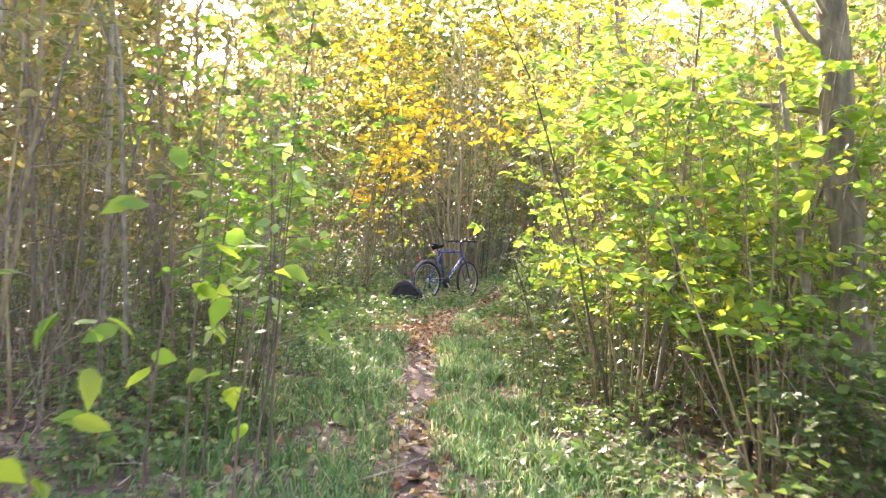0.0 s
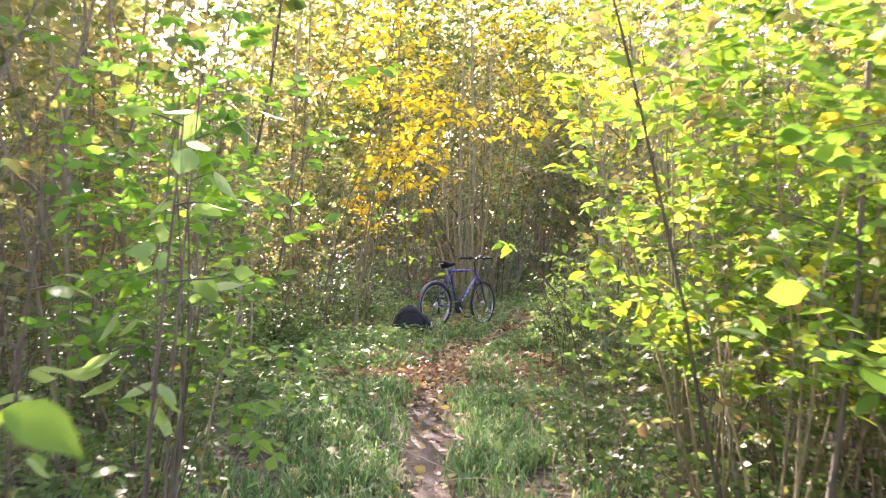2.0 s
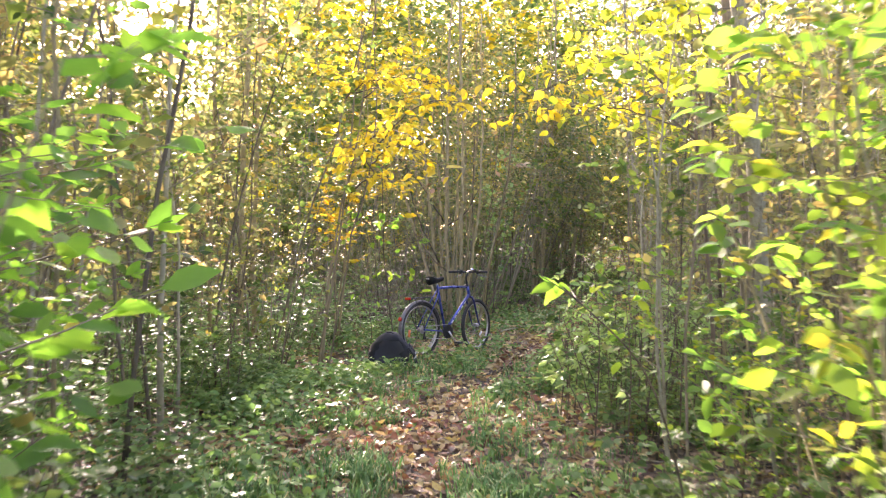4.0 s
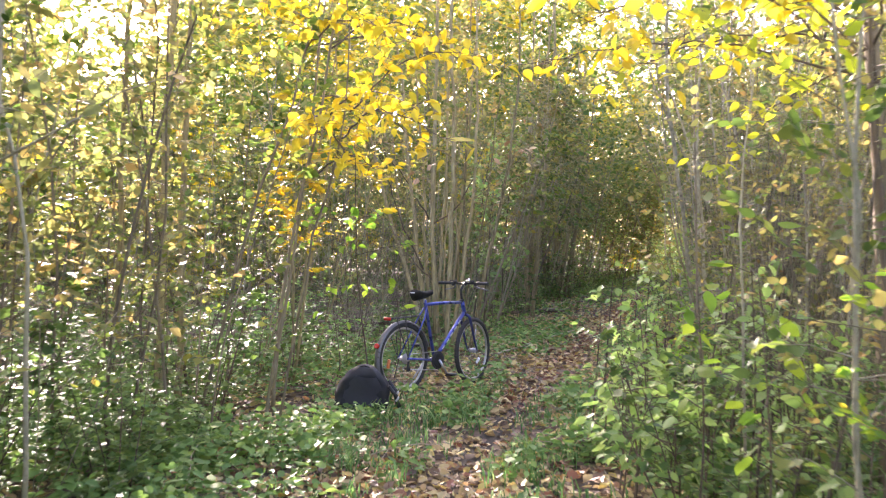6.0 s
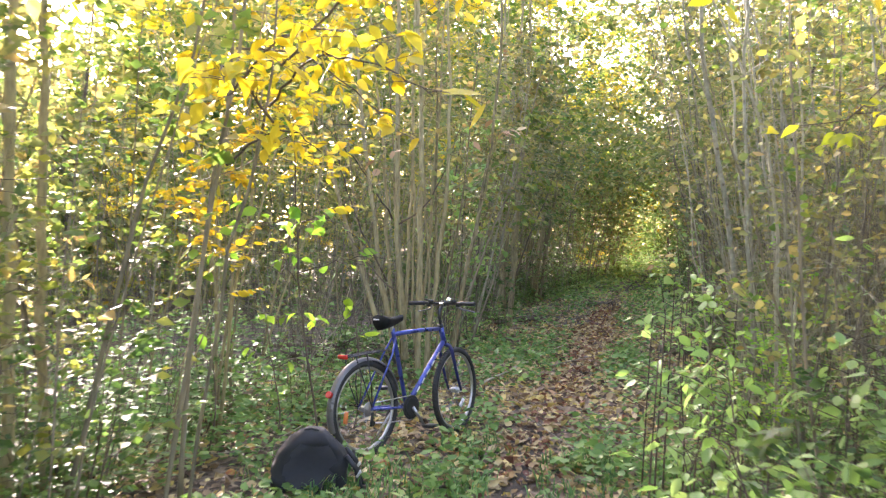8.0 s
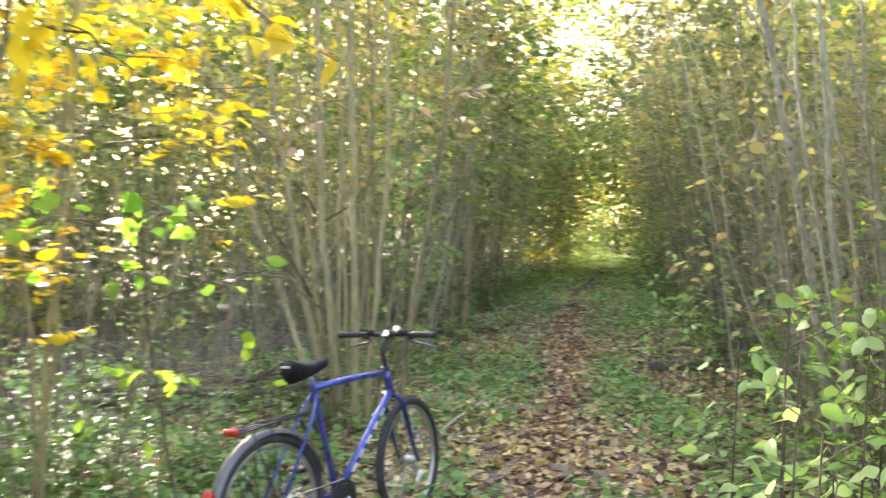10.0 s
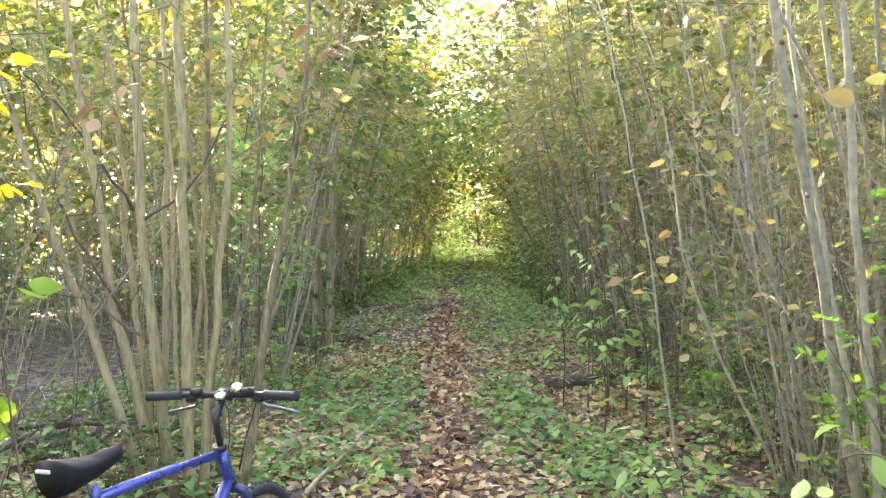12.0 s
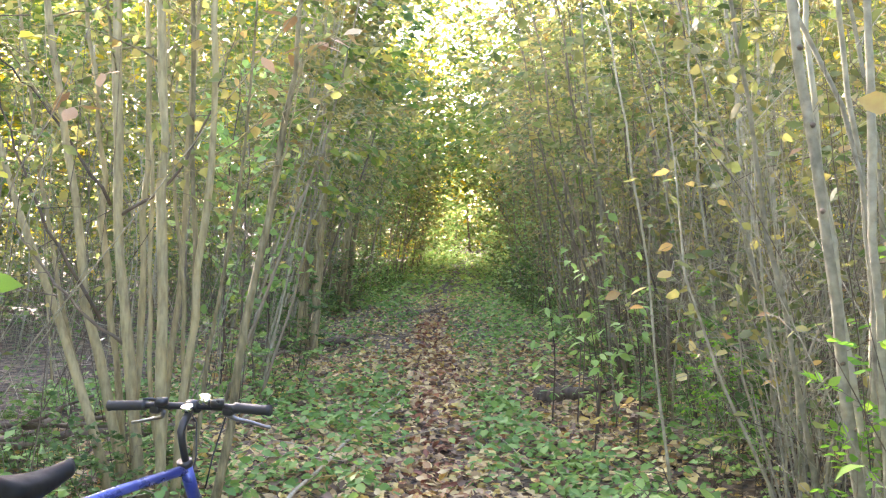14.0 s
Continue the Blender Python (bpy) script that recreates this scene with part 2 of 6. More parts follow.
def part(name, geo, mat, parent=None, label="", smooth=True):
    ob = new(name, geo.mesh(name, mat, smooth) if isinstance(geo, Geo) else geo)
    if parent is not None:
        ob.parent = parent
    return tagged(ob, label) if label else ob


# leaf outlines along +y, one long, folded along the midrib
LEAF_PLAIN = (np.array([(0, 0, 0), (0.30, 0.32, 0.07), (0.30, 0.62, 0.05), (0, 1, -0.10), (-0.30, 0.62, 0.05), (-0.30, 0.32, 0.07), (0, 0.46, 0.0)]),
              [(0, 1, 6), (1, 2, 6), (2, 3, 6), (3, 4, 6), (4, 5, 6), (5, 0, 6)])
LEAF_MID = (np.array([(0, 0, 0), (0.29, 0.30, 0.07), (0.27, 0.64, 0.04), (0, 1, -0.10), (-0.27, 0.64, 0.04), (-0.29, 0.30, 0.07)]), [(0, 1, 2, 3), (0, 3, 4, 5)])
LEAF_SMALL = (np.array([(0, 0, 0), (0.33, 0.45, 0.08), (0, 1, -0.08), (-0.33, 0.45, 0.08)]), [(0, 1, 2), (0, 2, 3)])
LEAF_CURL = (np.array([(0, 0, 0), (0.27, 0.28, 0.20), (0.25, 0.62, 0.15), (0, 1, 0.16), (-0.25, 0.62, 0.15), (-0.27, 0.28, 0.20), (0, 0.46, 0.0)]), LEAF_PLAIN[1])
LEAF_SLIM = (LEAF_PLAIN[0] * (0.82, 1, 1), LEAF_PLAIN[1])
LEAF_FINE = (np.array([(0, 0, 0), (0.16, 0.10, 0.03), (0.34, 0.34, 0.07), (0.31, 0.60, 0.06), (0.15, 0.84, 0.0), (0, 1.04, -0.12),
                       (-0.15, 0.84, 0.0), (-0.31, 0.60, 0.06), (-0.34, 0.34, 0.07), (-0.16, 0.10, 0.03), (0, 0.35, 0.015), (0, 0.70, -0.03)]),
             [(0, 1, 10), (1, 2, 10), (2, 3, 11, 10), (3, 4, 11), (4, 5, 11), (5, 6, 11), (6, 7, 11), (7, 8, 10, 11), (8, 9, 10), (9, 0, 10)])


def leaves(geo, places, dirs, sizes, rng, shape=LEAF_PLAIN, tilt=0.5, up=None):
    """One leaf at each place, pointing along dirs, its face about upwards with some tilt."""
    base, faces = shape
    k = len(places)
    if k == 0:
        return
    d = dirs / (np.linalg.norm(dirs, axis=1)[:, None] + 1e-9)
    nrm = (np.array([0, 0, 1.0]) if up is None else up) + rng.normal(0, tilt, (k, 3))
    nrm -= d * (nrm * d).sum(1)[:, None]
    nrm /= np.linalg.norm(nrm, axis=1)[:, None] + 1e-9
    side = np.cross(d, nrm)
    b = base[None] * sizes[:, None, None]
    b = b * np.stack([rng.uniform(0.8, 1.25, k), np.ones(k), rng.uniform(-0.6, 1.8, k)], 1)[:, None, :]
    v = places[:, None] + b[..., :1] * side[:, None] + b[..., 1:2] * d[:, None] + b[..., 2:] * nrm[:, None]
    nb = len(base)
    geo.v.append(v.reshape(-1, 3))
    for i in range(k):
        o = geo.count + i * nb
        geo.f.extend(tuple(j + o for j in f) for f in faces)
    geo.count += k * nb


def wander(rng, start, way, length, steps, wob, rise=0.0):
    """A crooked line for a stem or twig."""
    pts, p, d = [np.array(start, float)], np.array(start, float), np.array(way, float)
    d /= np.linalg.norm(d)
    for _ in range(steps):
        d = d + rng.normal(0, wob, 3) + np.array([0, 0, rise])
        d /= np.linalg.norm(d)
        p = p + d * length / steps
        pts.append(p)
    return np.array(pts)


def along(pts, s):
    s = min(max(s, 0.0), 0.999) * (len(pts) - 1)
    i = int(s)
    return pts[i] + (pts[i + 1] - pts[i]) * (s - i), pts[i + 1] - pts[i]


def branchy(wood, twig_wood, crown, rng, base, way, height, r0, twigs, twig_len, first, per_twig, leaf, shape=LEAF_PLAIN, wob=0.05, sides=6,
            bare=0.25, droop=-0.03, spread=(0.15, 0.7), rise=0.02, tilt=0.5, seg=3):
    """One stem with side twigs into wood, and its leaves into crown."""
    steps = max(5, int(height * 2))
    pts = wander(rng, base, way, height, steps, wob, rise)
    rad = r0 * (1 - 0.85 * (np.arange(steps + 1) / steps) ** 0.9)
    rad[0] *= 1.25
    wood.tube(pts, rad, sides)
    P, D = [], []
    for i in range(twigs):
        s = first + (1 - first) * (i + rng.random()) / twigs
        p, d = along(pts, s)
        az = rng.random() * 2 * math.pi
        out = np.array([math.cos(az), math.sin(az), rng.uniform(*spread)])
        ln = twig_len * (1.15 - 0.75 * s) * rng.uniform(0.6, 1.3)
        tw = wander(rng, p, out, ln, seg, 0.16, droop)
        twig_wood.tube(tw, np.linspace(max(0.0022, r0 * 0.33 * (1.1 - s)), 0.0012, seg + 1), 3, False)
        for j in range(per_twig):
            u = bare + (1 - bare) * (j + rng.random()) / per_twig
            q, t = along(tw, u)
            t = t / np.linalg.norm(t)
            sd = np.cross(t, (0, 0, 1)) * (1 if j % 2 else -1)
            P.append(q)
            D.append(t * 0.7 + sd * rng.uniform(0.4, 1.2) + np.array([0, 0, rng.uniform(-0.7, 0.15)]))
        if rng.random() < 0.5 and ln > 0.35:
            q, t = along(tw, 0.45)
            t2 = wander(rng, q, t + rng.normal(0, 0.35, 3) * np.linalg.norm(t), ln * 0.6, 2, 0.12, droop)
            twig_wood.tube(t2, np.linspace(0.002, 0.001, 3), 3, False)
            for j in range(max(1, per_twig // 2) if per_twig else 0):
                q, t = along(t2, rng.uniform(0.2, 1))
                P.append(q)
                D.append(t / np.linalg.norm(t) + rng.normal(0, 0.6, 3))
    if P:
        P, D = np.array(P), np.array(D)
        leaves(crown, P, D, leaf * rng.uniform(0.65, 1.25, len(P)), rng, shape, tilt)
    return pts


def plant(kind, label, category, group, bark, leaf_mat, seed, stems, fan, height, r0, **kw):
    """A sapling or bush with its root at the origin: an Empty over one mesh a stem and one crown."""
    rng = np.random.default_rng(seed)
    root = tagged(new(kind), label, category, group)
    crown, twig_wood = Geo(), Geo()
    for i in range(stems):
        wood = Geo()
        az = rng.random() * 2 * math.pi
        off = fan * rng.random() * (0.35 if stems > 1 else 0)
        lean = fan * rng.uniform(0.4, 1.0)
        way = (math.cos(az) * lean, math.sin(az) * lean, 1.0)
        branchy(wood, twig_wood, crown, rng, (math.cos(az) * off, math.sin(az) * off, -0.06), way, height * rng.uniform(0.75, 1.1), r0 * rng.uniform(0.7, 1.15), **kw)
        part("stem", wood, bark, root)
    tagged(part("twig_spray", twig_wood, bark, root), "thin side twigs", kind="stuff")
    if crown.v:
        part("crown", crown, leaf_mat, root)
    return root


class Kind:
    """One plant that is placed again and again; the first placing uses the built one itself."""

    def __init__(self, *a, **k):
        self.ob, self.used, self.height = plant(*a, **k), False, a[8]

    def at(self, x, y, turn, size=1.0, tall=None, lean=(0, 0)):
        return Matrix.Translation((x, y, ground_z(x, y))) @ Euler((lean[0], lean[1], 0)).to_matrix().to_4x4() @ Matrix.Rotation(turn, 4, "Z") @ Matrix.Diagonal((size, size, tall or size, 1))

    def put(self, m):
        if not self.used:
            self.used = True
            self.ob.matrix_basis = m
            return self.ob
        return copy_thing(self.ob, m)

    def meshes(self):
        return [c.data for c in self.ob.children]


# ---- ground and trail ----
def grid_axis(lo, hi, step, far):
    inner = list(np.arange(lo, hi + 1e-6, step))
    return [lo - f for f in far[::-1]] + inner + [hi + f for f in far]


def build_ground():
    xs, ys = grid_axis(-8, 14, 0.25, (3, 10, 30, 90, 300, 900)), grid_axis(-4, 56, 0.3, (4, 12, 30, 90, 300, 900))
    g = Geo()
    g.v.append(np.array([(x, y, ground_z(x, y) if -12 < x < 18 and -9 < y < 61 else 0.0) for y in ys for x in xs]))
    w = len(xs)
    g.f = [(j * w + i, j * w + i + 1, (j + 1) * w + i + 1, (j + 1) * w + i) for j in range(len(ys) - 1) for i in range(w - 1)]
    tagged(part("ground", g, GROUND), "dark forest soil with moss and rotting leaves", "ground", kind="structure")
    t = Geo()
    rows = np.arange(-12, 58, 0.12)
    v = []
    for y in rows:
        half = (0.085 if y < 12 else 0.105) + 0.045 * noise.noise((y * 0.9, 0, 5)) + (0.03 if 13 < y < 34 else 0)
        for k in (-1, -0.5, 0, 0.5, 1):
            x = trail_x(y) + k * (half + 0.05 * noise.noise((y * 3, k * 4, 9)))
            v.append((x, y, ground_z(x, y) + (0.008 if abs(k) < 1 else -0.012)))
    t.v.append(np.array(v))
    t.f = [(j * 5 + i, j * 5 + i + 1, (j + 1) * 5 + i + 1, (j + 1) * 5 + i) for j in range(len(rows) - 1) for i in range(4)]
    tagged(part("trail", t, TRAIL), "narrow trodden footpath of bare brown soil", "trail", kind="structure")


build_ground()


# ---- joining what nobody could count ----
def mesh_arrays(me):
    v = np.empty(len(me.vertices) * 3)
    me.vertices.foreach_get("co", v)
    loops = np.empty(len(me.loops), np.int32)
    me.loops.foreach_get("vertex_index", loops)
    start = np.empty(len(me.polygons), np.int32)
    me.polygons.foreach_get("loop_start", start)
    return v.reshape(-1, 3), loops, start


def joined(name, label, category, items):
    """All items (mesh, matrix) as one object of kind stuff."""
    cache, mats, V, L, S, M, nv, nl = {}, [], [], [], [], [], 0, 0
    for me, m in items:
        if me.name not in cache:
            cache[me.name] = mesh_arrays(me)
            if me.materials[0] not in mats:
                mats.append(me.materials[0])
        v, loops, start = cache[me.name]
        a = np.array(m)
        V.append(v @ a[:3, :3].T + a[:3, 3])
        L.append(loops + nv)
        S.append(start + nl)
        M.append(np.full(len(start), mats.index(me.materials[0]), np.int32))
        nv, nl = nv + len(v), nl + len(loops)
    me = bpy.data.meshes.new(name)
    for mat in mats:
        me.materials.append(mat)
    S = np.concatenate(S)
    me.vertices.add(nv)
    me.vertices.foreach_set("co", np.concatenate(V).ravel())
    me.loops.add(nl)
    me.loops.foreach_set("vertex_index", np.concatenate(L))
    me.polygons.add(len(S))
    me.polygons.foreach_set("loop_start", S)
    me.polygons.foreach_set("material_index", np.concatenate(M))
    me.polygons.foreach_set("use_smooth", np.ones(len(S), bool))
    me.update(calc_edges=True)
    return tagged(new(name, me), label, category, kind="stuff")

# ---- ground cover ----
def scatter_leaves(name, label, category, mat, spots, rng, size, shape, tilt, lift, kind="stuff"):
    g = Geo()
    P = np.array([(x, y, ground_z(x, y) + z) for x, y, z in spots])
    az = rng.random(len(P)) * 2 * math.pi
    D = np.stack([np.cos(az), np.sin(az), rng.normal(0, lift, len(P))], 1)
    leaves(g, P, D, size * rng.uniform(0.6, 1.3, len(P)), rng, shape, tilt)
    return tagged(part(name, g, mat), label, category, kind=kind)


def cover():
    rng = np.random.default_rng(5)
    # fallen leaves: thin on the grassy part, thick where the trail widens
    spots = []
    while len(spots) < 42000:
        y = rng.uniform(3, 36) if rng.random() < 0.45 else rng.uniform(11.5, 27)
        x = rng.uniform(left_x(y) - 1.5, right_x(y) + 2.0)
        d = abs(x - trail_x(y))
        if not left_x(y) < x < right_x(y):
            p = (0.9 if x < 0.5 else 0.3) if 16.5 < y < 27 else 0.35
        elif y < 11.8:
            p = 1.0 if d < 0.2 else 0.36
        elif y < 15.5:
            p = 0.6
        else:
            p = 0.55 if y < 18 else (0.95 if d < 1.2 else 0.8)
        p *= 0.4 + 1.2 * max(0, noise.noise((x * 0.9, y * 0.9, 1.5)) + 0.45)
        if rng.random() < p:
            spots.append((x, y, rng.uniform(0.006, 0.04)))
    scatter_leaves("fallen_leaves", "brown, tan and yellow fallen leaves strewn over the ground", "leaf litter", LEAF_LITTER, spots, rng, 0.074, LEAF_CURL, 0.55, 0.25)
    spots = []
    for _ in range(1200):
        x, y = rng.normal(-0.15, 0.65), rng.normal(13.3, 0.9)
        spots.append((x, y, rng.uniform(0.02, 0.05)))
    for _ in range(1400):
        y = rng.uniform(17, 31)
        spots.append((trail_x(y) + rng.normal(0, 0.15), y, rng.uniform(0.012, 0.045)))
    scatter_leaves("red_leaves", "rust-red and yellow fallen leaves in a patch on the trail", "leaf litter", LEAF_RED, spots, rng, 0.075, LEAF_CURL, 0.5, 0.25)
    # low herbs beside the trail and under the shrubs
    spots = []
    while len(spots) < 48000:
        y = rng.uniform(3, 34) if rng.random() < 0.5 else rng.uniform(13, 24)
        x = rng.uniform(left_x(y) - 2.0, right_x(y) + 1.5)
        d = abs(x - trail_x(y))
        edge = min(1.0, max(0.0, (d - 0.12) / (0.6 if y < 14.6 else 0.3)))
        p = edge * (0.75 if y < 12 else 0.85)
        if 12.0 < y < 14.6 and left_x(y) + 0.5 < x < right_x(y) - 0.2:
            p *= 0.25
        if 2.0 < x < 3.2 and 22.4 < y < 24.2:
            p *= 0.08
        if y > 17.5:
            p *= max(0, noise.noise((x * 1.6, y * 1.2, 11.5)) * 0.6 + 0.26) * (0.9 if y < 27 else 2.0)
        else:
            p *= max(0, noise.noise((x * 1.1, y * 0.9, 11.5)) + (0.45 if x < trail_x(y) - 0.8 else 0.16)) * 2.2
        if rng.random() < p:
            h = 0.3 if math.hypot(x + 0.98, y - 16.45) < 0.45 else 1.0
            spots.append((x, y, 0.02 + 0.20 * h * rng.random() ** 1.5 * edge))
    scatter_leaves("ground_herbs", "low green leafy weeds covering the forest floor", "weeds", LEAF_HERB, spots, rng, 0.068, LEAF_MID, 0.45, 0.3)
    # the far stretch of the trail
    spots = []
    for _ in range(9000):
        y = 32 + 30 * rng.random() ** 0.8
        x = rng.uniform(left_x(y) - 1, right_x(y) + 1)
        if abs(x - trail_x(y)) > 0.3 or rng.random() < 0.5:
            spots.append((x, y, rng.uniform(0.01, 0.12)))
    scatter_leaves("far_weeds", "green weeds over the far stretch of the trail", "weeds", LEAF_HERB, spots, rng, 0.13, LEAF_SMALL, 0.45, 0.25)
    # a knee-high layer of small leaves under the thicket
    spots = []
    while len(spots) < 58000:
        y = rng.uniform(4, 40)
        k = rng.random() ** 1.3 * 5.5
        x = left_x(y) + 0.1 - k if rng.random() < 0.58 else right_x(y) - 0.05 + k
        d = noise.noise((x * 0.7, y * 0.7, 31.5)) + 0.5 * noise.noise((x * 2.0, y * 2.0, 4.5))
        if d < -0.12 or (2.0 < x < 3.2 and 22.4 < y < 24.2) or (x > 1.4 and y < 10 and rng.random() < 0.2) or (x < 0 and y < 9.5 and rng.random() < 0.4) or (x > 1.5 and 17 < y < 24 and rng.random() < 0.55) or (x < 0.5 and 18.2 < y < 27 and rng.random() < 0.8):
            continue
        z = (0.35 + 0.9 * max(0.0, d + 0.2)) * rng.random() ** 0.8 * min(1.0, 0.35 + k)
        spots.append((x, y, 0.04 + z * 1.15))
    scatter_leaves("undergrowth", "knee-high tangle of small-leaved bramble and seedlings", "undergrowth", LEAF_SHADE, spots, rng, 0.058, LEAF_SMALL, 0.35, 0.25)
    # brambles up to the waist inside the left-hand thicket
    spots = []
    while len(spots) < 15000:
        y = rng.uniform(10.5, 20)
        k = 4.2 * rng.random() ** 1.2
        x = left_x(y) + 0.15 - k
        d = noise.noise((x * 0.9, y * 0.9, 41.5))
        if d > -0.25 and math.hypot(x + 0.98, y - 16.6) > 0.5:
            spots.append((x, y, 0.03 + (0.35 + 0.9 * max(0.0, d + 0.25)) * rng.random() ** 0.8 * min(1.0, 0.3 + k)))
    scatter_leaves("brambles", "waist-high green brambles in the thicket beside the bicycle", "brambles", LEAF_HERB, spots, rng, 0.07, LEAF_SMALL, 0.35, 0.2)
    # grass on both sides of the first stretch of the trail
    g = Geo()
    V, n = [], 0
    while n < 25000:
        y = rng.uniform(2.5, 18)
        tx = trail_x(y) + rng.normal(0, 0.75)
        d = abs(tx - trail_x(y))
        p = min(1, max(0, (d - 0.08) / 0.3)) * (1 if y < 12.2 else 0.22)
        p *= 0.25 + 1.5 * max(0, noise.noise((tx * 1.3, y * 1.3, 21.0)) + 0.35)
        if rng.random() > p:
            continue
        long = rng.uniform(0.075, 0.19)
        for _ in range(int(rng.integers(5, 12))):
            x, yy, az = tx + rng.normal(0, 0.035), y + rng.normal(0, 0.035), rng.random() * 6.283
            z, ln, w = ground_z(x, yy), long * rng.uniform(0.6, 1.2), rng.uniform(0.003, 0.0062)
            c, s = math.cos(az), math.sin(az)
            lean = rng.uniform(0.2, 0.8)
            # root, knee, crest and a tip that hangs over
            for r, h, q in ((0.0, -0.01, 0.8), (0.25 * lean, 0.5, 1.0), (0.75 * lean, 0.78, 0.8)):
                V += [(x + c * r * ln - s * w * q, yy + s * r * ln + c * w * q, z + h * ln), (x + c * r * ln + s * w * q, yy + s * r * ln - c * w * q, z + h * ln)]
            V.append((x + c * 1.2 * lean * ln, yy + s * 1.2 * lean * ln, z + ln * rng.uniform(0.45, 0.85)))
            o = 7 * n
            g.f += [(o, o + 1, o + 3, o + 2), (o + 2, o + 3, o + 5, o + 4), (o + 4, o + 5, o + 6)]
            n += 1
    g.v, g.count = [np.array(V)], len(V)
    tagged(part("grass", g, GRASS), "tufted green grass along both sides of the footpath", "grass", kind="stuff")


# ---- shrubs and trees ----
def pole(points, r, top, rng, crown, twigs=10, twig_len=0.6, per_twig=6, leaf=0.075, sides=8, first=0.25, spread=(0.3, 1.2)):
    """A stem through the given points, from the ground up to the height top, with twigs; its leaves go into crown."""
    p = [np.array(q, float) for q in points]
    if p[0][2] > 0.03:
        d = p[0] - p[1]
        d = d / max(0.2, -d[2]) * 1.0
        p.insert(0, p[0] + np.array([d[0] * 0.6, d[1] * 0.6, -1]) * p[0][2])
    p[0][2] = ground_z(p[0][0], p[0][1]) - 0.04
    d = (p[-1] - p[-2]) / max(0.1, p[-1][2] - p[-2][2])
    z = p[-1][2]
    while z < top:
        z += 0.7
        d = d * 0.85 + np.array([rng.normal(0, 0.05), rng.normal(0, 0.05), 0.15])
        p.append(p[-1] + np.array([d[0], d[1], 1]) * 0.7)
    src, n = np.array(p), max(10, int(top * 4))
    seg = np.r_[0, np.cumsum(np.linalg.norm(np.diff(src, axis=0), axis=1))]
    s = np.linspace(0, seg[-1], n)
    pts = np.stack([np.interp(s, seg, src[:, k]) for k in range(3)], 1)
    for _ in range(2):
        pts[1:-1] = (pts[:-2] + 2 * pts[1:-1] + pts[2:]) / 4
    pts[1:-1, :2] += rng.normal(0, 0.009, (n - 2, 2))
    rad = r * (1.08 - 0.72 * np.linspace(0, 1, n)) * (1 + rng.normal(0, 0.08, n))
    rad[0] *= 1.3
    wood, side_twigs = Geo(), []
    wood.tube(pts, rad, sides)
    P, D = [], []
    for i in range(twigs):
        u = first + (1 - first) * (i + rng.random()) / twigs
        q, _ = along(pts, u)
        az = rng.random() * 6.283
        tw = wander(rng, q, (math.cos(az), math.sin(az), rng.uniform(*spread)), twig_len * rng.uniform(0.5, 1.4), 6, 0.13, 0.0)
        side_twigs.append(Geo().tube(tw, np.linspace(max(0.003, r * 0.22), 0.0014, 7), 4, False))
        for j in range(per_twig):
            q, t = along(tw, 0.25 + 0.75 * (j + rng.random()) / per_twig)
            P.append(q)
            D.append(t / np.linalg.norm(t) + rng.normal(0, 0.7, 3) + np.array([0, 0, -0.3]))
    if P:
        leaves(crown, np.array(P), np.array(D), leaf * rng.uniform(0.65, 1.25, len(P)), rng, LEAF_PLAIN)
    return wood, side_twigs


def pole_plant(kind, label, category, group, bark, leaf_mat, seed, stems, **kw):
    """A tree or clump whose stems follow the plan: rows of (points, radius, top)."""
    rng = np.random.default_rng(seed)
    base = np.mean([s[0][0] for s in stems], axis=0)
    root = tagged(new(kind), label, category, group)
    root.location = (base[0], base[1], 0)
    crown = Geo()
    off = np.array([base[0], base[1], 0])
    for pts, r, top in stems:
        wood, side_twigs = pole(pts, r, top, rng, crown, **kw)
        wood.v = [v - off for v in wood.v]
        stem = part("stem", wood, bark, root)
        for g in side_twigs:
            g.v = [v - off for v in g.v]
            part("twig", g, bark, stem)
    if crown.v:
        crown.v = [v - off for v in crown.v]
        part("crown", crown, leaf_mat, root)
    return root


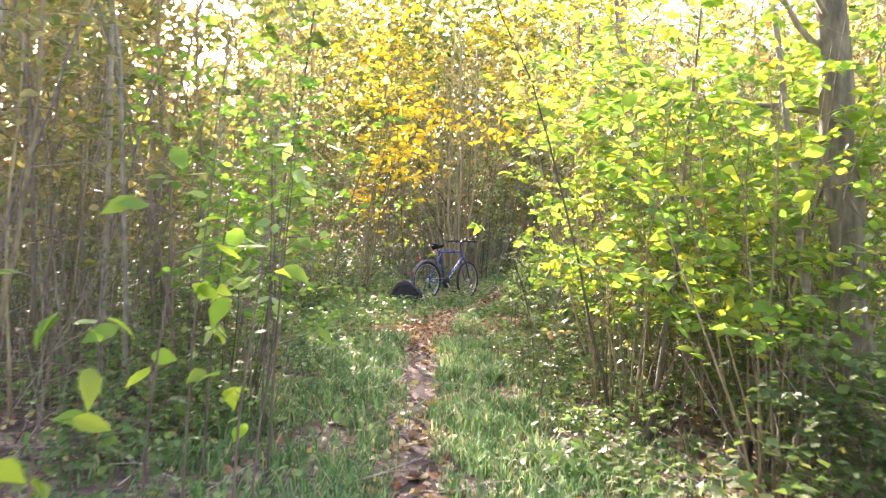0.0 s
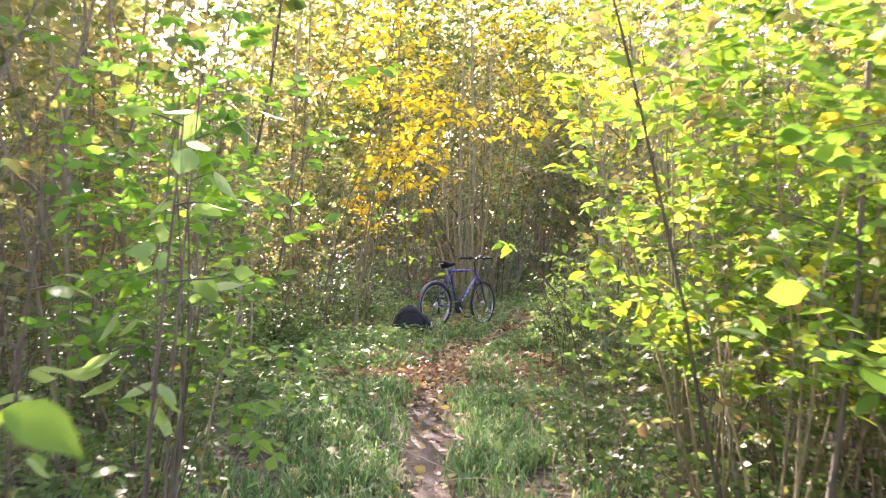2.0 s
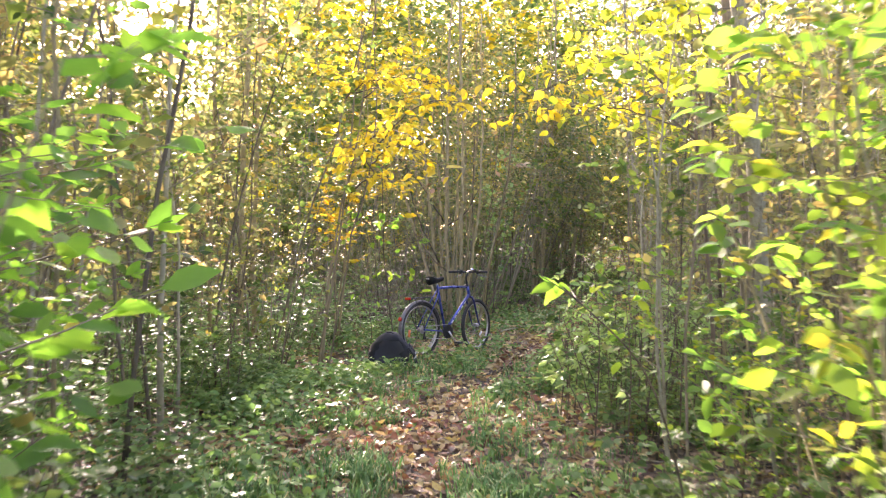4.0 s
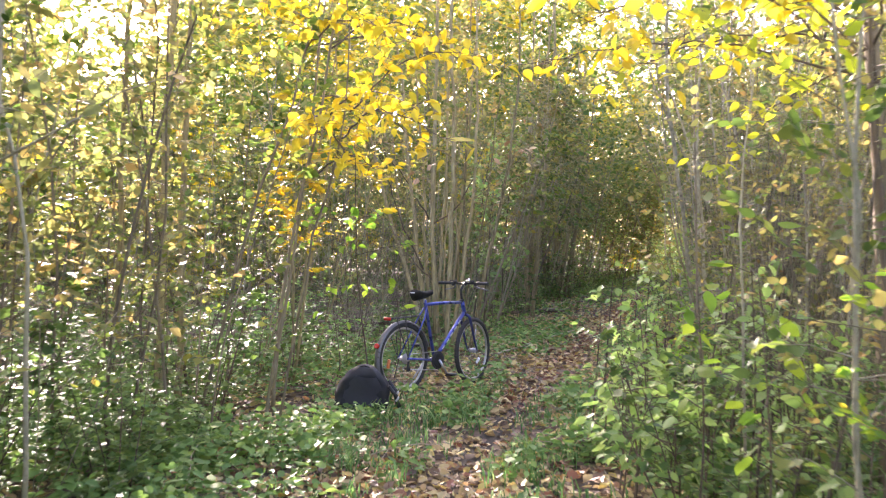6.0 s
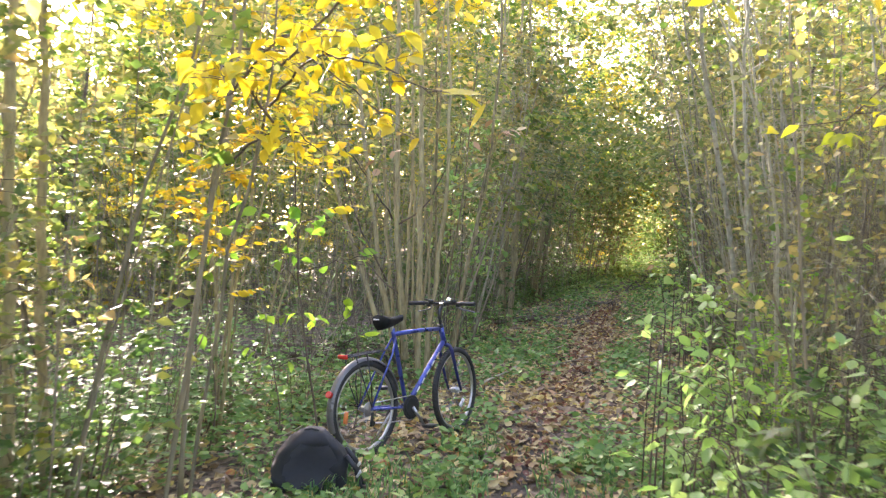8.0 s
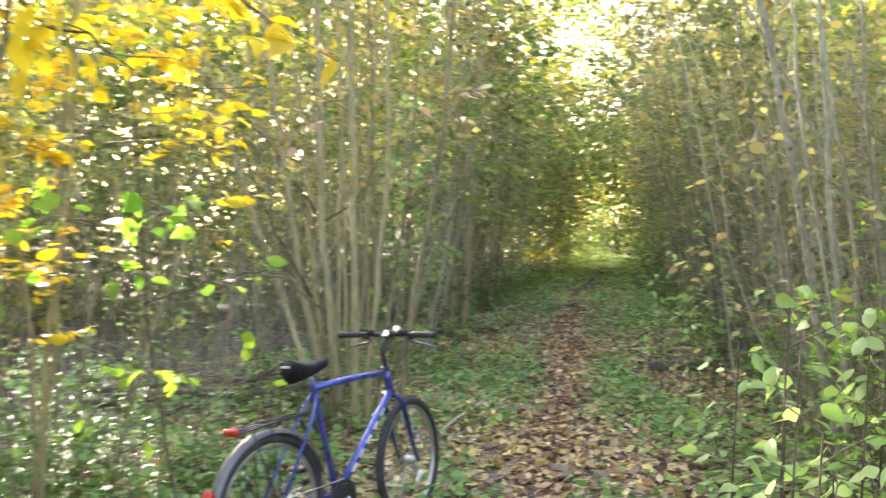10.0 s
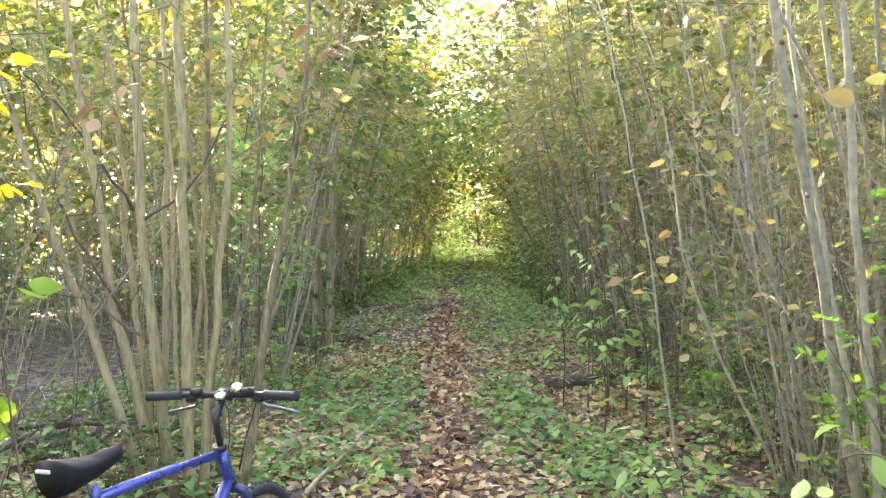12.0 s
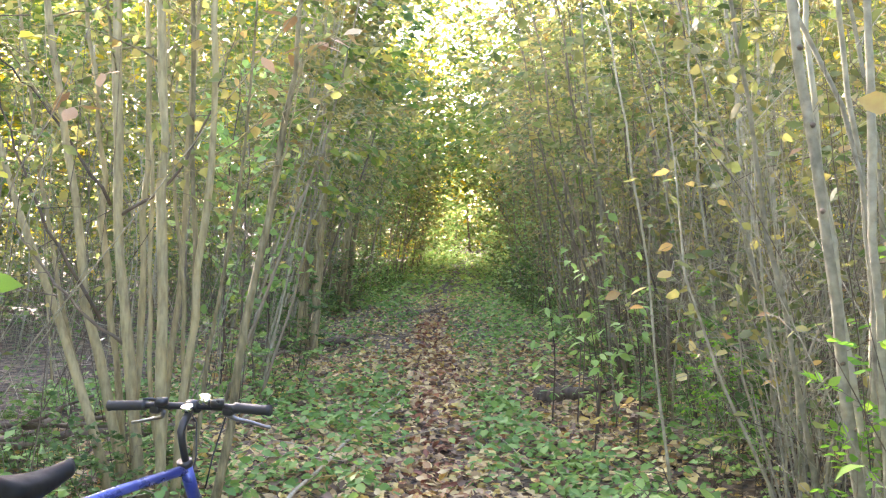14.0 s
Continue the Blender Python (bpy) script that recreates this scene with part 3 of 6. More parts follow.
def woods():
    rng = np.random.default_rng(77)
    G1, G2, G3, G4, G5, G6 = "saplings beside the trail", "bare poles beside the trail", "yellow shrubs", "bright bushes beside the trail", "undergrowth shrubs", "tall trees behind the shrubs"
    K = dict(twigs=21, twig_len=0.72, first=0.16, per_twig=10, leaf=0.078, spread=(0.2, 1.1), shape=LEAF_MID, wob=0.07, seg=3)
    F = dict(twigs=19, twig_len=0.95, first=0.12, per_twig=11, leaf=0.128, spread=(0.2, 1.0), shape=LEAF_SMALL, sides=5, seg=2)
    thin = [Kind("sapling", "slender sapling with olive and yellowing leaves", "sapling", G1, BARK_BROWN, LEAF_OLIVE, 100 + i, 1, 0.12, 4.8 + 0.4 * i, 0.015, **K) for i in range(3)]
    thin += [Kind("sapling", "slender sapling with thin stem and green leaves", "sapling", G1, BARK_GREY, LEAF_GREEN, 110 + i, 1, 0.12, 4.6 + 0.5 * i, 0.014, **K) for i in range(2)]
    dun = [Kind("sapling", "slender sapling with dull olive and brown leaves", "sapling", G1, (BARK_GREY, BARK_BROWN)[i % 2], LEAF_DUN, 180 + i, 1, 0.12, 4.6 + 0.4 * i, 0.013, **K) for i in range(3)]
    arch = [Kind("arching_sapling", "slim sapling arching over the trail with olive and yellow leaves", "sapling", "saplings arching over the trail", (BARK_BROWN, BARK_GREY, BARK_BROWN)[i], (LEAF_OLIVE, LEAF_DUN, LEAF_GREEN)[i], 190 + i, 1, 0.10, 5.2, 0.015,
                 twigs=24, twig_len=1.0, first=0.42, per_twig=12, leaf=0.085, spread=(0.0, 0.7), shape=LEAF_MID, wob=0.07, seg=3) for i in range(3)]
    far = [Kind("distant_sapling", "leafy sapling deep in the thicket", "sapling", G1, BARK_BROWN, LEAF_OLIVE if i else LEAF_GREEN, 115 + i, 1, 0.10, 5.4 + 0.5 * i, 0.018, **F) for i in range(3)]
    poles = [Kind("bare_sapling", "nearly bare upright sapling pole with few leaves", "sapling", G2, (BARK_TAN, BARK_BROWN, BARK_GREY, BARK_BROWN)[i], LEAF_OLIVE, 120 + i, 1, 0.08, 5.0 + 0.4 * i, 0.014, twigs=15, twig_len=0.7, first=0.2, per_twig=5, leaf=0.07, spread=(0.5, 1.6), shape=LEAF_MID, wob=0.08) for i in range(4)]
    yellow = [Kind("yellow_shrub", "hazel shrub with yellow and orange autumn leaves", "shrub", G3, BARK_TAN, LEAF_YELLOW, 130 + i, 3, 0.26, 4.8, 0.013, twigs=13, twig_len=0.75, first=0.46, per_twig=12, leaf=0.085, shape=LEAF_MID, wob=0.07) for i in range(2)]
    bush = [Kind("leafy_bush", "airy bush with yellow-green backlit leaves on thin stems", "bush", G4, BARK_TAN, LEAF_BRIGHT, 140 + i, 6, 0.34, 2.7 + 0.5 * i, 0.009, twigs=13, twig_len=0.55, first=0.28, per_twig=9, leaf=0.084, shape=LEAF_SLIM, wob=0.08, sides=5, seg=2) for i in range(3)]
    fresh = [Kind("fresh_bush", "loose bush with fresh green backlit leaves", "bush", "fresh green bushes beside the path", BARK_BROWN, LEAF_LIME, 170 + i, 5, 0.30, 2.9, 0.009, twigs=12, twig_len=0.6, first=0.3, per_twig=8, leaf=0.085, shape=LEAF_SLIM, wob=0.08, sides=5, seg=2) for i in range(2)]
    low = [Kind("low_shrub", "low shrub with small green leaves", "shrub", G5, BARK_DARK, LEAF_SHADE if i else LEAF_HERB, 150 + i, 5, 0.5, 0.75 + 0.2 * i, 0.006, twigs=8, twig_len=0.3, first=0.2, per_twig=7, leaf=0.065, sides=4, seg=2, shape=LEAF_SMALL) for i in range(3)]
    tall = [Kind("tall_tree", "tall slim tree with thin autumn crown", "tree", G6, BARK_GREY if i else BARK_DARK, LEAF_OLIVE if i else LEAF_GREEN, 160 + i, 1, 0.05, 10.5, 0.065, twigs=44, twig_len=2.2, first=0.16, per_twig=16, leaf=0.19, wob=0.03, shape=LEAF_SMALL, seg=2) for i in range(3)]
    plan = {}  # name of kind -> placings
    taken = []

    def add(kind, x, y, size, tall=None, lean=(0, 0), rank=0.0):
        name = kind.ob.name.split(".")[0]
        bearing = math.degrees(math.atan2(1.86 - x, y - 1.7))
        top = kind.height * (tall or size)
        if 19.5 < bearing < 28.5 and y > 6:  # low growth leaves a gap of sky towards the sun
            cap = 1.6 + 0.155 * math.hypot(x - 1.86, y - 1.7)
            if top > 2.2 * cap:
                return
            if top > cap:
                tall = (tall or size) * cap / top
        plan.setdefault(name, []).append((rank, len(taken) + len(plan[name]) if name in plan else 0, kind, kind.at(x, y, rng.random() * 6.283, size, tall, lean)))

    def free(x, y, r):
        for px, py in taken:
            if abs(px - x) < r and abs(py - y) < r:
                return False
        taken.append((x, y))
        return True

    for x, y in ((-0.7, 20.5), (-0.95, 20.6), (-0.35, 20.4), (2.1, 18.2), (2.2, 18.5), (3.1, 20.6), (3.4, 20.8), (2.33, 20.5), (-1.5, 15.7), (-1.6, 16.2), (-2.4, 15.9), (3.2, 7.1), (2.5, 14.2)):
        taken.append((x, y))
    # the thicket on both sides
    for side in (-1, 1):
        for _ in range(6000):
            y = rng.uniform(3.2, 54) if side < 0 else rng.uniform(4.2, 54)
            depth = 9.0 * rng.random() ** 1.5
            x = left_x(y) - 0.2 - depth if side < 0 else right_x(y) + 0.2 + depth
            near_eye = abs(x - float(np.interp(y, (1.7, 5.1, 8.2, 10.5, 13.4, 15.2), (1.86, 1.27, 0.56, 0.2, -0.01, 0.02))))
            if side > 0 and y < 7.3 and x < 3.7:
                continue
            if y < 16 and near_eye < (2.1 if side < 0 and y < 7 else 1.5):
                continue
            if not free(x, y, 0.33 + 0.10 * depth + (0.2 if y > 38 else 0)):
                continue
            k = rng.random()
            inward = -side * max(0.0, 0.10 - 0.04 * depth) if y > 18 else 0.0
            if side > 0 and y < 10.0 and depth < 2.4:
                kind = bush if k < 0.5 else (yellow if k < 0.6 and depth > 1.2 else thin)
            elif depth > 3.6 or y > 40:
                kind = far if k < 0.74 else (yellow if k < 0.76 else poles)
            elif 14 < y < 19.5 and side < 0 and k < 0.05:
                kind = yellow
            elif side < 0 and 16.5 < y < 27 and rng.random() < 0.5:
                continue
            elif k < 0.42 or (side < 0 and 16.5 < y < 27 and k < 0.5):
                kind = poles
            elif side > 0 and y > 15 and k < 0.86:
                kind = dun
            elif k < 0.93 or y > 11 or side < 0:
                kind = thin
            else:
                kind = bush
            s = rng.uniform(0.75, 1.2)
            if side > 0 and 10 < y < 17:
                s *= 0.8
            if side < 0 and y < 12.5:
                s *= 1.25
            if side < 0 and 16.5 < y < 27 and depth < 5:
                s *= 0.72
            add(kind[rng.integers(len(kind))], x, y, s, s * rng.uniform(0.9, 1.2), (rng.normal(0, 0.05), inward + rng.normal(0, 0.05)), depth + max(0, y - 30) * 0.2)
    # leafy saplings that keep the first stretch in shade
    for _ in range(34):
        y = rng.uniform(7.5, 15)
        s = rng.uniform(0.9, 1.15)
        add(far[rng.integers(3)], left_x(y) - rng.uniform(0.7, 4.5), y, s, s, (rng.normal(0, 0.04), rng.normal(0, 0.04)), 3)
    for k in range(16):
        x, y = rng.uniform(-3.6, -1.7), rng.uniform(11.5, 17)
        s = rng.uniform(0.62, 0.76)
        add(far[k % 3], x, y, s, s, (rng.normal(0, 0.04), rng.normal(0, 0.04)), 3)
    # the bright bush beside the first stretch
    for x, y in ((2.85, 6.45), (2.95, 6.95), (2.2, 7.7), (2.1, 8.5), (2.7, 8.2), (2.1, 9.4), (2.8, 9.3), (2.0, 10.4), (2.5, 10.5), (3.2, 8.9), (1.95, 11.4), (2.9, 7.4), (3.5, 8.2), (3.1, 9.9)):
        s = rng.uniform(0.85, 1.15) * (0.5 if y > 10.2 else 1)
        add(bush[rng.integers(3)], x, y, s, s, (rng.normal(0, 0.04), rng.normal(0, 0.04)), -1)
    for k, (x, y) in enumerate(((-0.1, 7.3), (-0.45, 8.0), (-0.8, 8.6), (-1.1, 9.6), (2.9, 8.6), (2.4, 9.0), (2.3, 10.1))):
        s = rng.uniform(0.8, 1.0)
        add(fresh[k % 2], x, y, s, s, (0, 0), -1)
    for k, (x, y) in enumerate(((-1.85, 17.6), (-1.95, 18.7))):
        s = rng.uniform(1.0, 1.15)
        add(yellow[k % 2], x, y, s, s, (0, 0.03), -1)
    for k in range(58):
        y, side = rng.uniform(20.5, 33) if k < 34 else rng.uniform(31, 48), -1 if k % 2 else 1
        s = rng.uniform(0.85, 1.15)
        x = left_x(y) - rng.uniform(0.1, 1.0) if side < 0 else right_x(y) + rng.uniform(0.1, 1.2)
        add(arch[(0, 1, 0, 2, 0, 1)[k % 6]], x, y, s, s, (rng.normal(0, 0.05), -side * rng.uniform(0.1, 0.38) * (0.5 if side > 0 else 0.85)), -1 if k < 34 else 9)
    for k in range(18):
        y, side = rng.uniform(22.5, 31), -1 if k % 2 else 1
        s = rng.uniform(0.95, 1.2)
        x = left_x(y) - rng.uniform(0.2, 0.7) if side < 0 else right_x(y) + rng.uniform(0.2, 0.7)
        lean = (rng.normal(0, 0.05), -side * rng.uniform(0.18, 0.3))
        if k % 4 < 2:
            add(arch[k % 2], x, y, s, s, lean, -1)
    # fresh green growth at the foot of the far saplings
    for k, (y, off, s) in enumerate(((16.4, 0.15, 0.5), (18.3, 0.1, 0.55), (20.6, 0.05, 0.5))):
        add(fresh[k % 2], right_x(y) + off, y, s, s, (0, 0), -1)
    # taller saplings behind the pale young trees
    for _ in range(18):
        y = rng.uniform(15, 21)
        s = rng.uniform(1.15, 1.5)
        add(dun[rng.integers(3)], right_x(y) + rng.uniform(1.4, 4.8), y, s, s, (rng.normal(0, 0.04), rng.normal(0, 0.04)), 1)
    # the same woods go on behind the start
    for _ in range(130):
        y = rng.uniform(-11, 4)
        off = rng.uniform(1.6, 9)
        x = trail_x(y) + (off if rng.random() < 0.5 else -off)
        if math.hypot(x - 1.86, y - 1.7) > 2.2 and not (y > 1.7 and off < 3.2):
            s = rng.uniform(0.8, 1.2)
            add(far[rng.integers(3)], x, y, s, s, (0, 0), 30)
    # undergrowth along the edges
    for _ in range(105):
        y = rng.uniform(4.5, 38)
        side = -1 if rng.random() < 0.5 else 1
        x = left_x(y) + 0.1 - 2.4 * rng.random() ** 1.4 if side < 0 else right_x(y) - 0.1 + 2.4 * rng.random() ** 1.4
        s = rng.uniform(0.6, 1.15)
        add(low[rng.integers(3)], x, y, s)
    for _ in range(16):
        add(low[rng.integers(1, 3)], rng.uniform(2.75, 3.8), rng.uniform(5.6, 8.8), rng.uniform(0.65, 0.95))
    # tall trees behind
    for _ in range(44):
        y = rng.uniform(20, 68)
        side = -1 if rng.random() < 0.5 else 1
        off = rng.uniform(0.8, 15) if y > 30 else rng.uniform(3, 15)
        x = left_x(y) - off if side < 0 else right_x(y) + off
        if (side < 0 and (y < 27 or off < 6)) or clearing(x, y):
            continue
        s = rng.uniform(0.7, 1.1)
        add(tall[rng.integers(3)], x, y, s, s, (rng.normal(0, 0.03), rng.normal(0, 0.03)), off)
    for _ in range(18):
        y = rng.uniform(76, 88)
        s = rng.uniform(0.8, 1.2)
        add(tall[rng.integers(3)], trail_x(y) + rng.uniform(-16, 12), y, s, s, rank=20)
    for k in range(7):
        y = rng.uniform(60, 70)
        s = rng.uniform(0.9, 1.2)
        add(tall[k % 3], trail_x(y) - 3.5 + k + rng.uniform(-0.4, 0.4), y, s, s, rank=20)
    rest = []
    for name, places in plan.items():
        places.sort(key=lambda r: r[:2])
        keep = {"distant_sapling": 0, "arching_sapling": 43}.get(name, 120)
        for _, _, kind, m in places[:keep]:
            kind.put(m)
        rest += [(me, m) for _, _, kind, m in places[keep:] for me in kind.meshes()]
    joined("thicket", "deep thicket of thin stems and autumn leaves behind the trail's edge", "thicket", rest)
    for kind in far:
        for c in list(kind.ob.children):
            bpy.data.objects.remove(c)
        bpy.data.objects.remove(kind.ob)


# ---- tangle of thin twigs ----
def tangle():
    rng = np.random.default_rng(66)
    for name, label, mat, count in (("twig_tangle", "tangle of thin pale twigs and shoots inside the thicket", BARK_GREY, 3000), ("dark_tangle", "tangle of thin dark twigs inside the thicket", BARK_DARK, 3800)):
        g = Geo()
        for _ in range(count):
            y = 4 + (30 * rng.random() if rng.random() < 0.75 else 6 * rng.random())
            k = 6 * rng.random() ** 1.3
            left = rng.random() < 0.55
            if _ % 4 == 0:
                y, k, left = rng.uniform(17, 29), 3.5 * rng.random(), False
            if not left and y < 8.5:
                k += 1.0
            x = left_x(y) - 0.15 - k if left else right_x(y) + 0.15 + k
            if y < 16 and abs(x - trail_x(y)) < 2.0:
                continue
            up = rng.random() < 0.65
            z = ground_z(x, y) + (0.0 if up else rng.uniform(0.3, 3.2))
            way = (rng.normal(0, 0.22), rng.normal(0, 0.22), 1) if up else (rng.normal(), rng.normal(), rng.normal(0.2, 0.5))
            ln = rng.uniform(0.8, 3.0) if up else rng.uniform(0.4, 1.3)
            r = rng.uniform(0.0022, 0.0048)
            g.tube(wander(rng, (x, y, z), way, ln, 4, 0.10), np.linspace(r, r * 0.4, 5), 3, False)
        tagged(part(name, g, mat), label, "twigs", kind="stuff")


# ---- the woods behind ----
def clearing(x, y):
    """The sunlit clearing at the end of the trail."""
    return 55 < y < 69 and -0.48 * (y - 53) - 1.6 < x - trail_x(y) < 1.5


def far_woods():
    rng = np.random.default_rng(88)
    tones = {m.name: (m, Geo()) for m in (LEAF_OLIVE, LEAF_GREEN, LEAF_YELLOW, LEAF_PALE)}
    made = 0
    while made < 3700:
        y = rng.uniform(9, 78)
        side = -1 if rng.random() < 0.55 else 1
        off = rng.uniform(5.5, 24) if y < 44 else rng.uniform(0.3, 24)
        x = left_x(y) - off if side < 0 else right_x(y) + off
        if 54 < y < 71 and -12 < x - trail_x(y) < 2 and not 6 < made % 10:
            continue
        dist = math.hypot(x - 1.2, y - 3)
        top = min(13.0, 1.8 + 0.36 * dist)
        z = top * rng.random() ** 0.85
        if abs(x - trail_x(y)) < 2.2 and z < 2.6 and y < 74:
            continue
        if abs(x + 0.445 * (y - 4) - 1.3) < 0.06 * y and z > 1.3 + 0.15 * dist:  # a gap between the tree tops
            continue
        if clearing(x, y) and z > 0.8:
            continue
        made += 1
        k = rng.random()
        geo = tones["leaf_olive" if k < 0.55 else ("leaf_green" if k < 0.86 else "leaf_yellow")][1]
        n = 34
        r = rng.uniform(0.5, 1.25)
        P = rng.normal(0, 0.5, (n, 3)) * (r, r, r * 0.75) + (x, y, max(0.25, z))
        P[:, 2] = np.maximum(P[:, 2], 0.08)
        D = rng.normal(0, 1, (n, 3)) * (1, 1, 0.45) + (0, 0, -0.2)
        leaves(geo, P, D, (0.205 + 0.004 * dist) * rng.uniform(0.6, 1.3, n), rng, LEAF_SMALL, 0.45)
    # crowns that meet over the trail, and the end of the view
    for k in range(1500):
        over = k < 280
        y = 28 + 17 * rng.random() ** 0.75 if over else rng.uniform(70, 88)
        x = trail_x(y) + (rng.normal(0.6, 2.8) if over else rng.uniform(-14, 12))
        z = 3.0 - 0.04 * (y - 29) + 3.2 * rng.random() ** 1.3 if over else 16 * rng.random() ** 1.2
        if over and z > 1.6 + 0.34 * (y - 12):
            continue
        q = rng.random()
        geo = tones["leaf_olive" if q < (0.45 if over else 0.12) else ("leaf_green" if q < 0.96 else "leaf_yellow")][1]
        n, r = 30, rng.uniform(0.4, 0.9)
        P = rng.normal(0, 0.5, (n, 3)) * (r, r, r * 0.7) + (x, y, z)
        leaves(geo, P, rng.normal(0, 1, (n, 3)) * (1, 1, 0.45) + (0, 0, -0.2), (0.14 if y < 38 else (0.2 if over else 0.30)) * rng.uniform(0.6, 1.3, n), rng, LEAF_SMALL, 0.45)
    # low growth deep inside the left-hand thicket
    for _ in range(330):
        y = rng.uniform(13, 34)
        P = rng.normal(0, 0.4, (28, 3)) + (left_x(y) - rng.uniform(3.8, 9.5), y, 0.3 + 2.3 * rng.random())
        P[:, 2] = np.maximum(P[:, 2], 0.05)
        leaves(tones["leaf_olive" if rng.random() < 0.6 else "leaf_green"][1], P, rng.normal(0, 1, (28, 3)), 0.15 * rng.uniform(0.6, 1.3, 28), rng, LEAF_SMALL, 0.45)
    # shrubs that narrow the last stretch of the trail to a low opening
    for _ in range(620):
        y = rng.uniform(44, 70)
        u = (y - 44) / 26
        dx, z = rng.normal(0, 2.0), 5.5 * rng.random() ** 1.3
        if (abs(dx) < 1.5 - 0.7 * u and z < 2.4 - 0.7 * u) or (y > 62 and clearing(trail_x(y) + dx, y)):
            continue
        P = rng.normal(0, 0.45, (26, 3)) + (trail_x(y) + dx, y, max(0.3, z))
        P[:, 2] = np.maximum(P[:, 2], 0.05)
        q = rng.random()
        # mostly pale leaves, which carry the distant haze in their colour
        leaves(tones["leaf_olive" if q < 0.3 else ("leaf_pale" if q < 0.93 else "leaf_yellow")][1], P, rng.normal(0, 1, (26, 3)) * (1, 1, 0.45), 0.2 * rng.uniform(0.6, 1.3, 26), rng, LEAF_SMALL, 0.45)
    # green growth on both sides of the far tunnel, its haze put into paler leaves
    for _ in range(520):
        y = rng.uniform(31, 60)
        u = (y - 31) / 29
        dx = (1.45 - 0.6 * u + 1.6 * rng.random() ** 1.5) * (1 if rng.random() < 0.5 else -1)
        z = 0.2 + 2.6 * rng.random() ** 1.4
        P = rng.normal(0, 0.33, (30, 3)) + (trail_x(y) + dx, y, z)
        P[:, 2] = np.maximum(P[:, 2], 0.05)
        leaves(tones["leaf_pale" if rng.random() < 0.7 else "leaf_olive"][1], P, rng.normal(0, 1, (30, 3)) * (1, 1, 0.45), (0.085 + 0.0015 * (y - 31)) * rng.uniform(0.6, 1.3, 30), rng, LEAF_SMALL, 0.45)
    # older crowns standing behind the right-hand thicket
    for _ in range(2200):
        y = rng.uniform(12, 62)
        off = rng.uniform(4.5, 17)
        n, r, z = 30, rng.uniform(0.6, 1.4), (2.8 + 0.55 * off + 0.06 * y) * rng.random() ** 0.65
        P = rng.normal(0, 0.5, (n, 3)) * (r, r, r * 0.8) + (right_x(y) + off, y, max(0.3, z))
        P[:, 2] = np.maximum(P[:, 2], 0.08)
        q = rng.random()
        leaves(tones["leaf_olive" if q < 0.65 else ("leaf_green" if q < 0.9 else "leaf_yellow")][1], P, rng.normal(0, 1, (n, 3)), 0.24 * rng.uniform(0.6, 1.3, n), rng, LEAF_SMALL, 0.45)
    for _ in range(160):
        y = rng.uniform(67, 72)
        P = rng.normal(0, 0.4, (26, 3)) + (trail_x(y) + rng.uniform(-3, 3), y, rng.uniform(0.3, 1.7))
        P[:, 2] = np.maximum(P[:, 2], 0.05)
        leaves(tones["leaf_green"][1], P, rng.normal(0, 1, (26, 3)) * (1, 1, 0.45), 0.2 * rng.uniform(0.6, 1.3, 26), rng, LEAF_SMALL, 0.45)
    # older woods far behind the left-hand thicket, up to a gap in the sun's direction
    made = 0
    while made < 2500:
        az, d = radians(rng.uniform(-2, 52)), rng.uniform(27, 50)
        x, y = 1.0 - math.sin(az) * d, 6 + math.cos(az) * d
        top = d * (0.32 if abs(az - radians(25.5)) > radians(5.5) else 0.125)
        z = 0.4 + top * rng.random() ** 0.9
        if x > left_x(y) - 2.5 or clearing(x, y):
            continue
        made += 1
        r, n = rng.uniform(0.6, 1.3), 30
        P = rng.normal(0, 0.5, (n, 3)) * (r, r, r * 0.6) + (x, y, z)
        P[:, 2] = np.maximum(P[:, 2], 0.1)
        q = rng.random()
        leaves(tones["leaf_green" if q < 0.5 else ("leaf_olive" if q < 0.8 else "leaf_yellow")][1], P, rng.normal(0, 1, (n, 3)) * (1, 1, 0.4), 0.27 * rng.uniform(0.6, 1.3, n), rng, LEAF_SMALL, 0.5)
    for _ in range(750):
        az, d = radians(rng.uniform(18, 33)), rng.uniform(28, 44)
        P = rng.normal(0, 0.45, (30, 3)) + (1.5 - math.sin(az) * d, 3 + math.cos(az) * d, 0.5 + d * 0.135 * rng.random() ** 0.8)
        P[:, 2] = np.maximum(P[:, 2], 0.1)
        leaves(tones["leaf_green" if rng.random() < 0.6 else "leaf_olive"][1], P, rng.normal(0, 1, (30, 3)) * (1, 1, 0.4), 0.24 * rng.uniform(0.6, 1.3, 30), rng, LEAF_SMALL, 0.5)
    # and behind the tunnel and the right-hand thicket, with holes that show the sky
    made = 0
    while made < 1700:
        az, d = radians(rng.uniform(-3, 30)), rng.uniform(32, 58)
        x, y = 0.6 + math.sin(az) * d, 8 + math.cos(az) * d
        z = 2.6 + d * 0.27 * rng.random()
        if noise.noise((math.degrees(az) * 0.35, z / d * 22, 8.8)) > 0.25 or (clearing(x, y) and z < 4):
            continue
        made += 1
        r, n = rng.uniform(0.5, 1.0), 28
        P = rng.normal(0, 0.5, (n, 3)) * (r, r, r * 0.6) + (x, y, z)
        q = rng.random()
        leaves(tones["leaf_olive" if q < 0.55 else ("leaf_green" if q < 0.75 else "leaf_yellow")][1], P, rng.normal(0, 1, (n, 3)) * (1, 1, 0.4), 0.2 * rng.uniform(0.6, 1.3, n), rng, LEAF_SMALL, 0.5)
    items = []
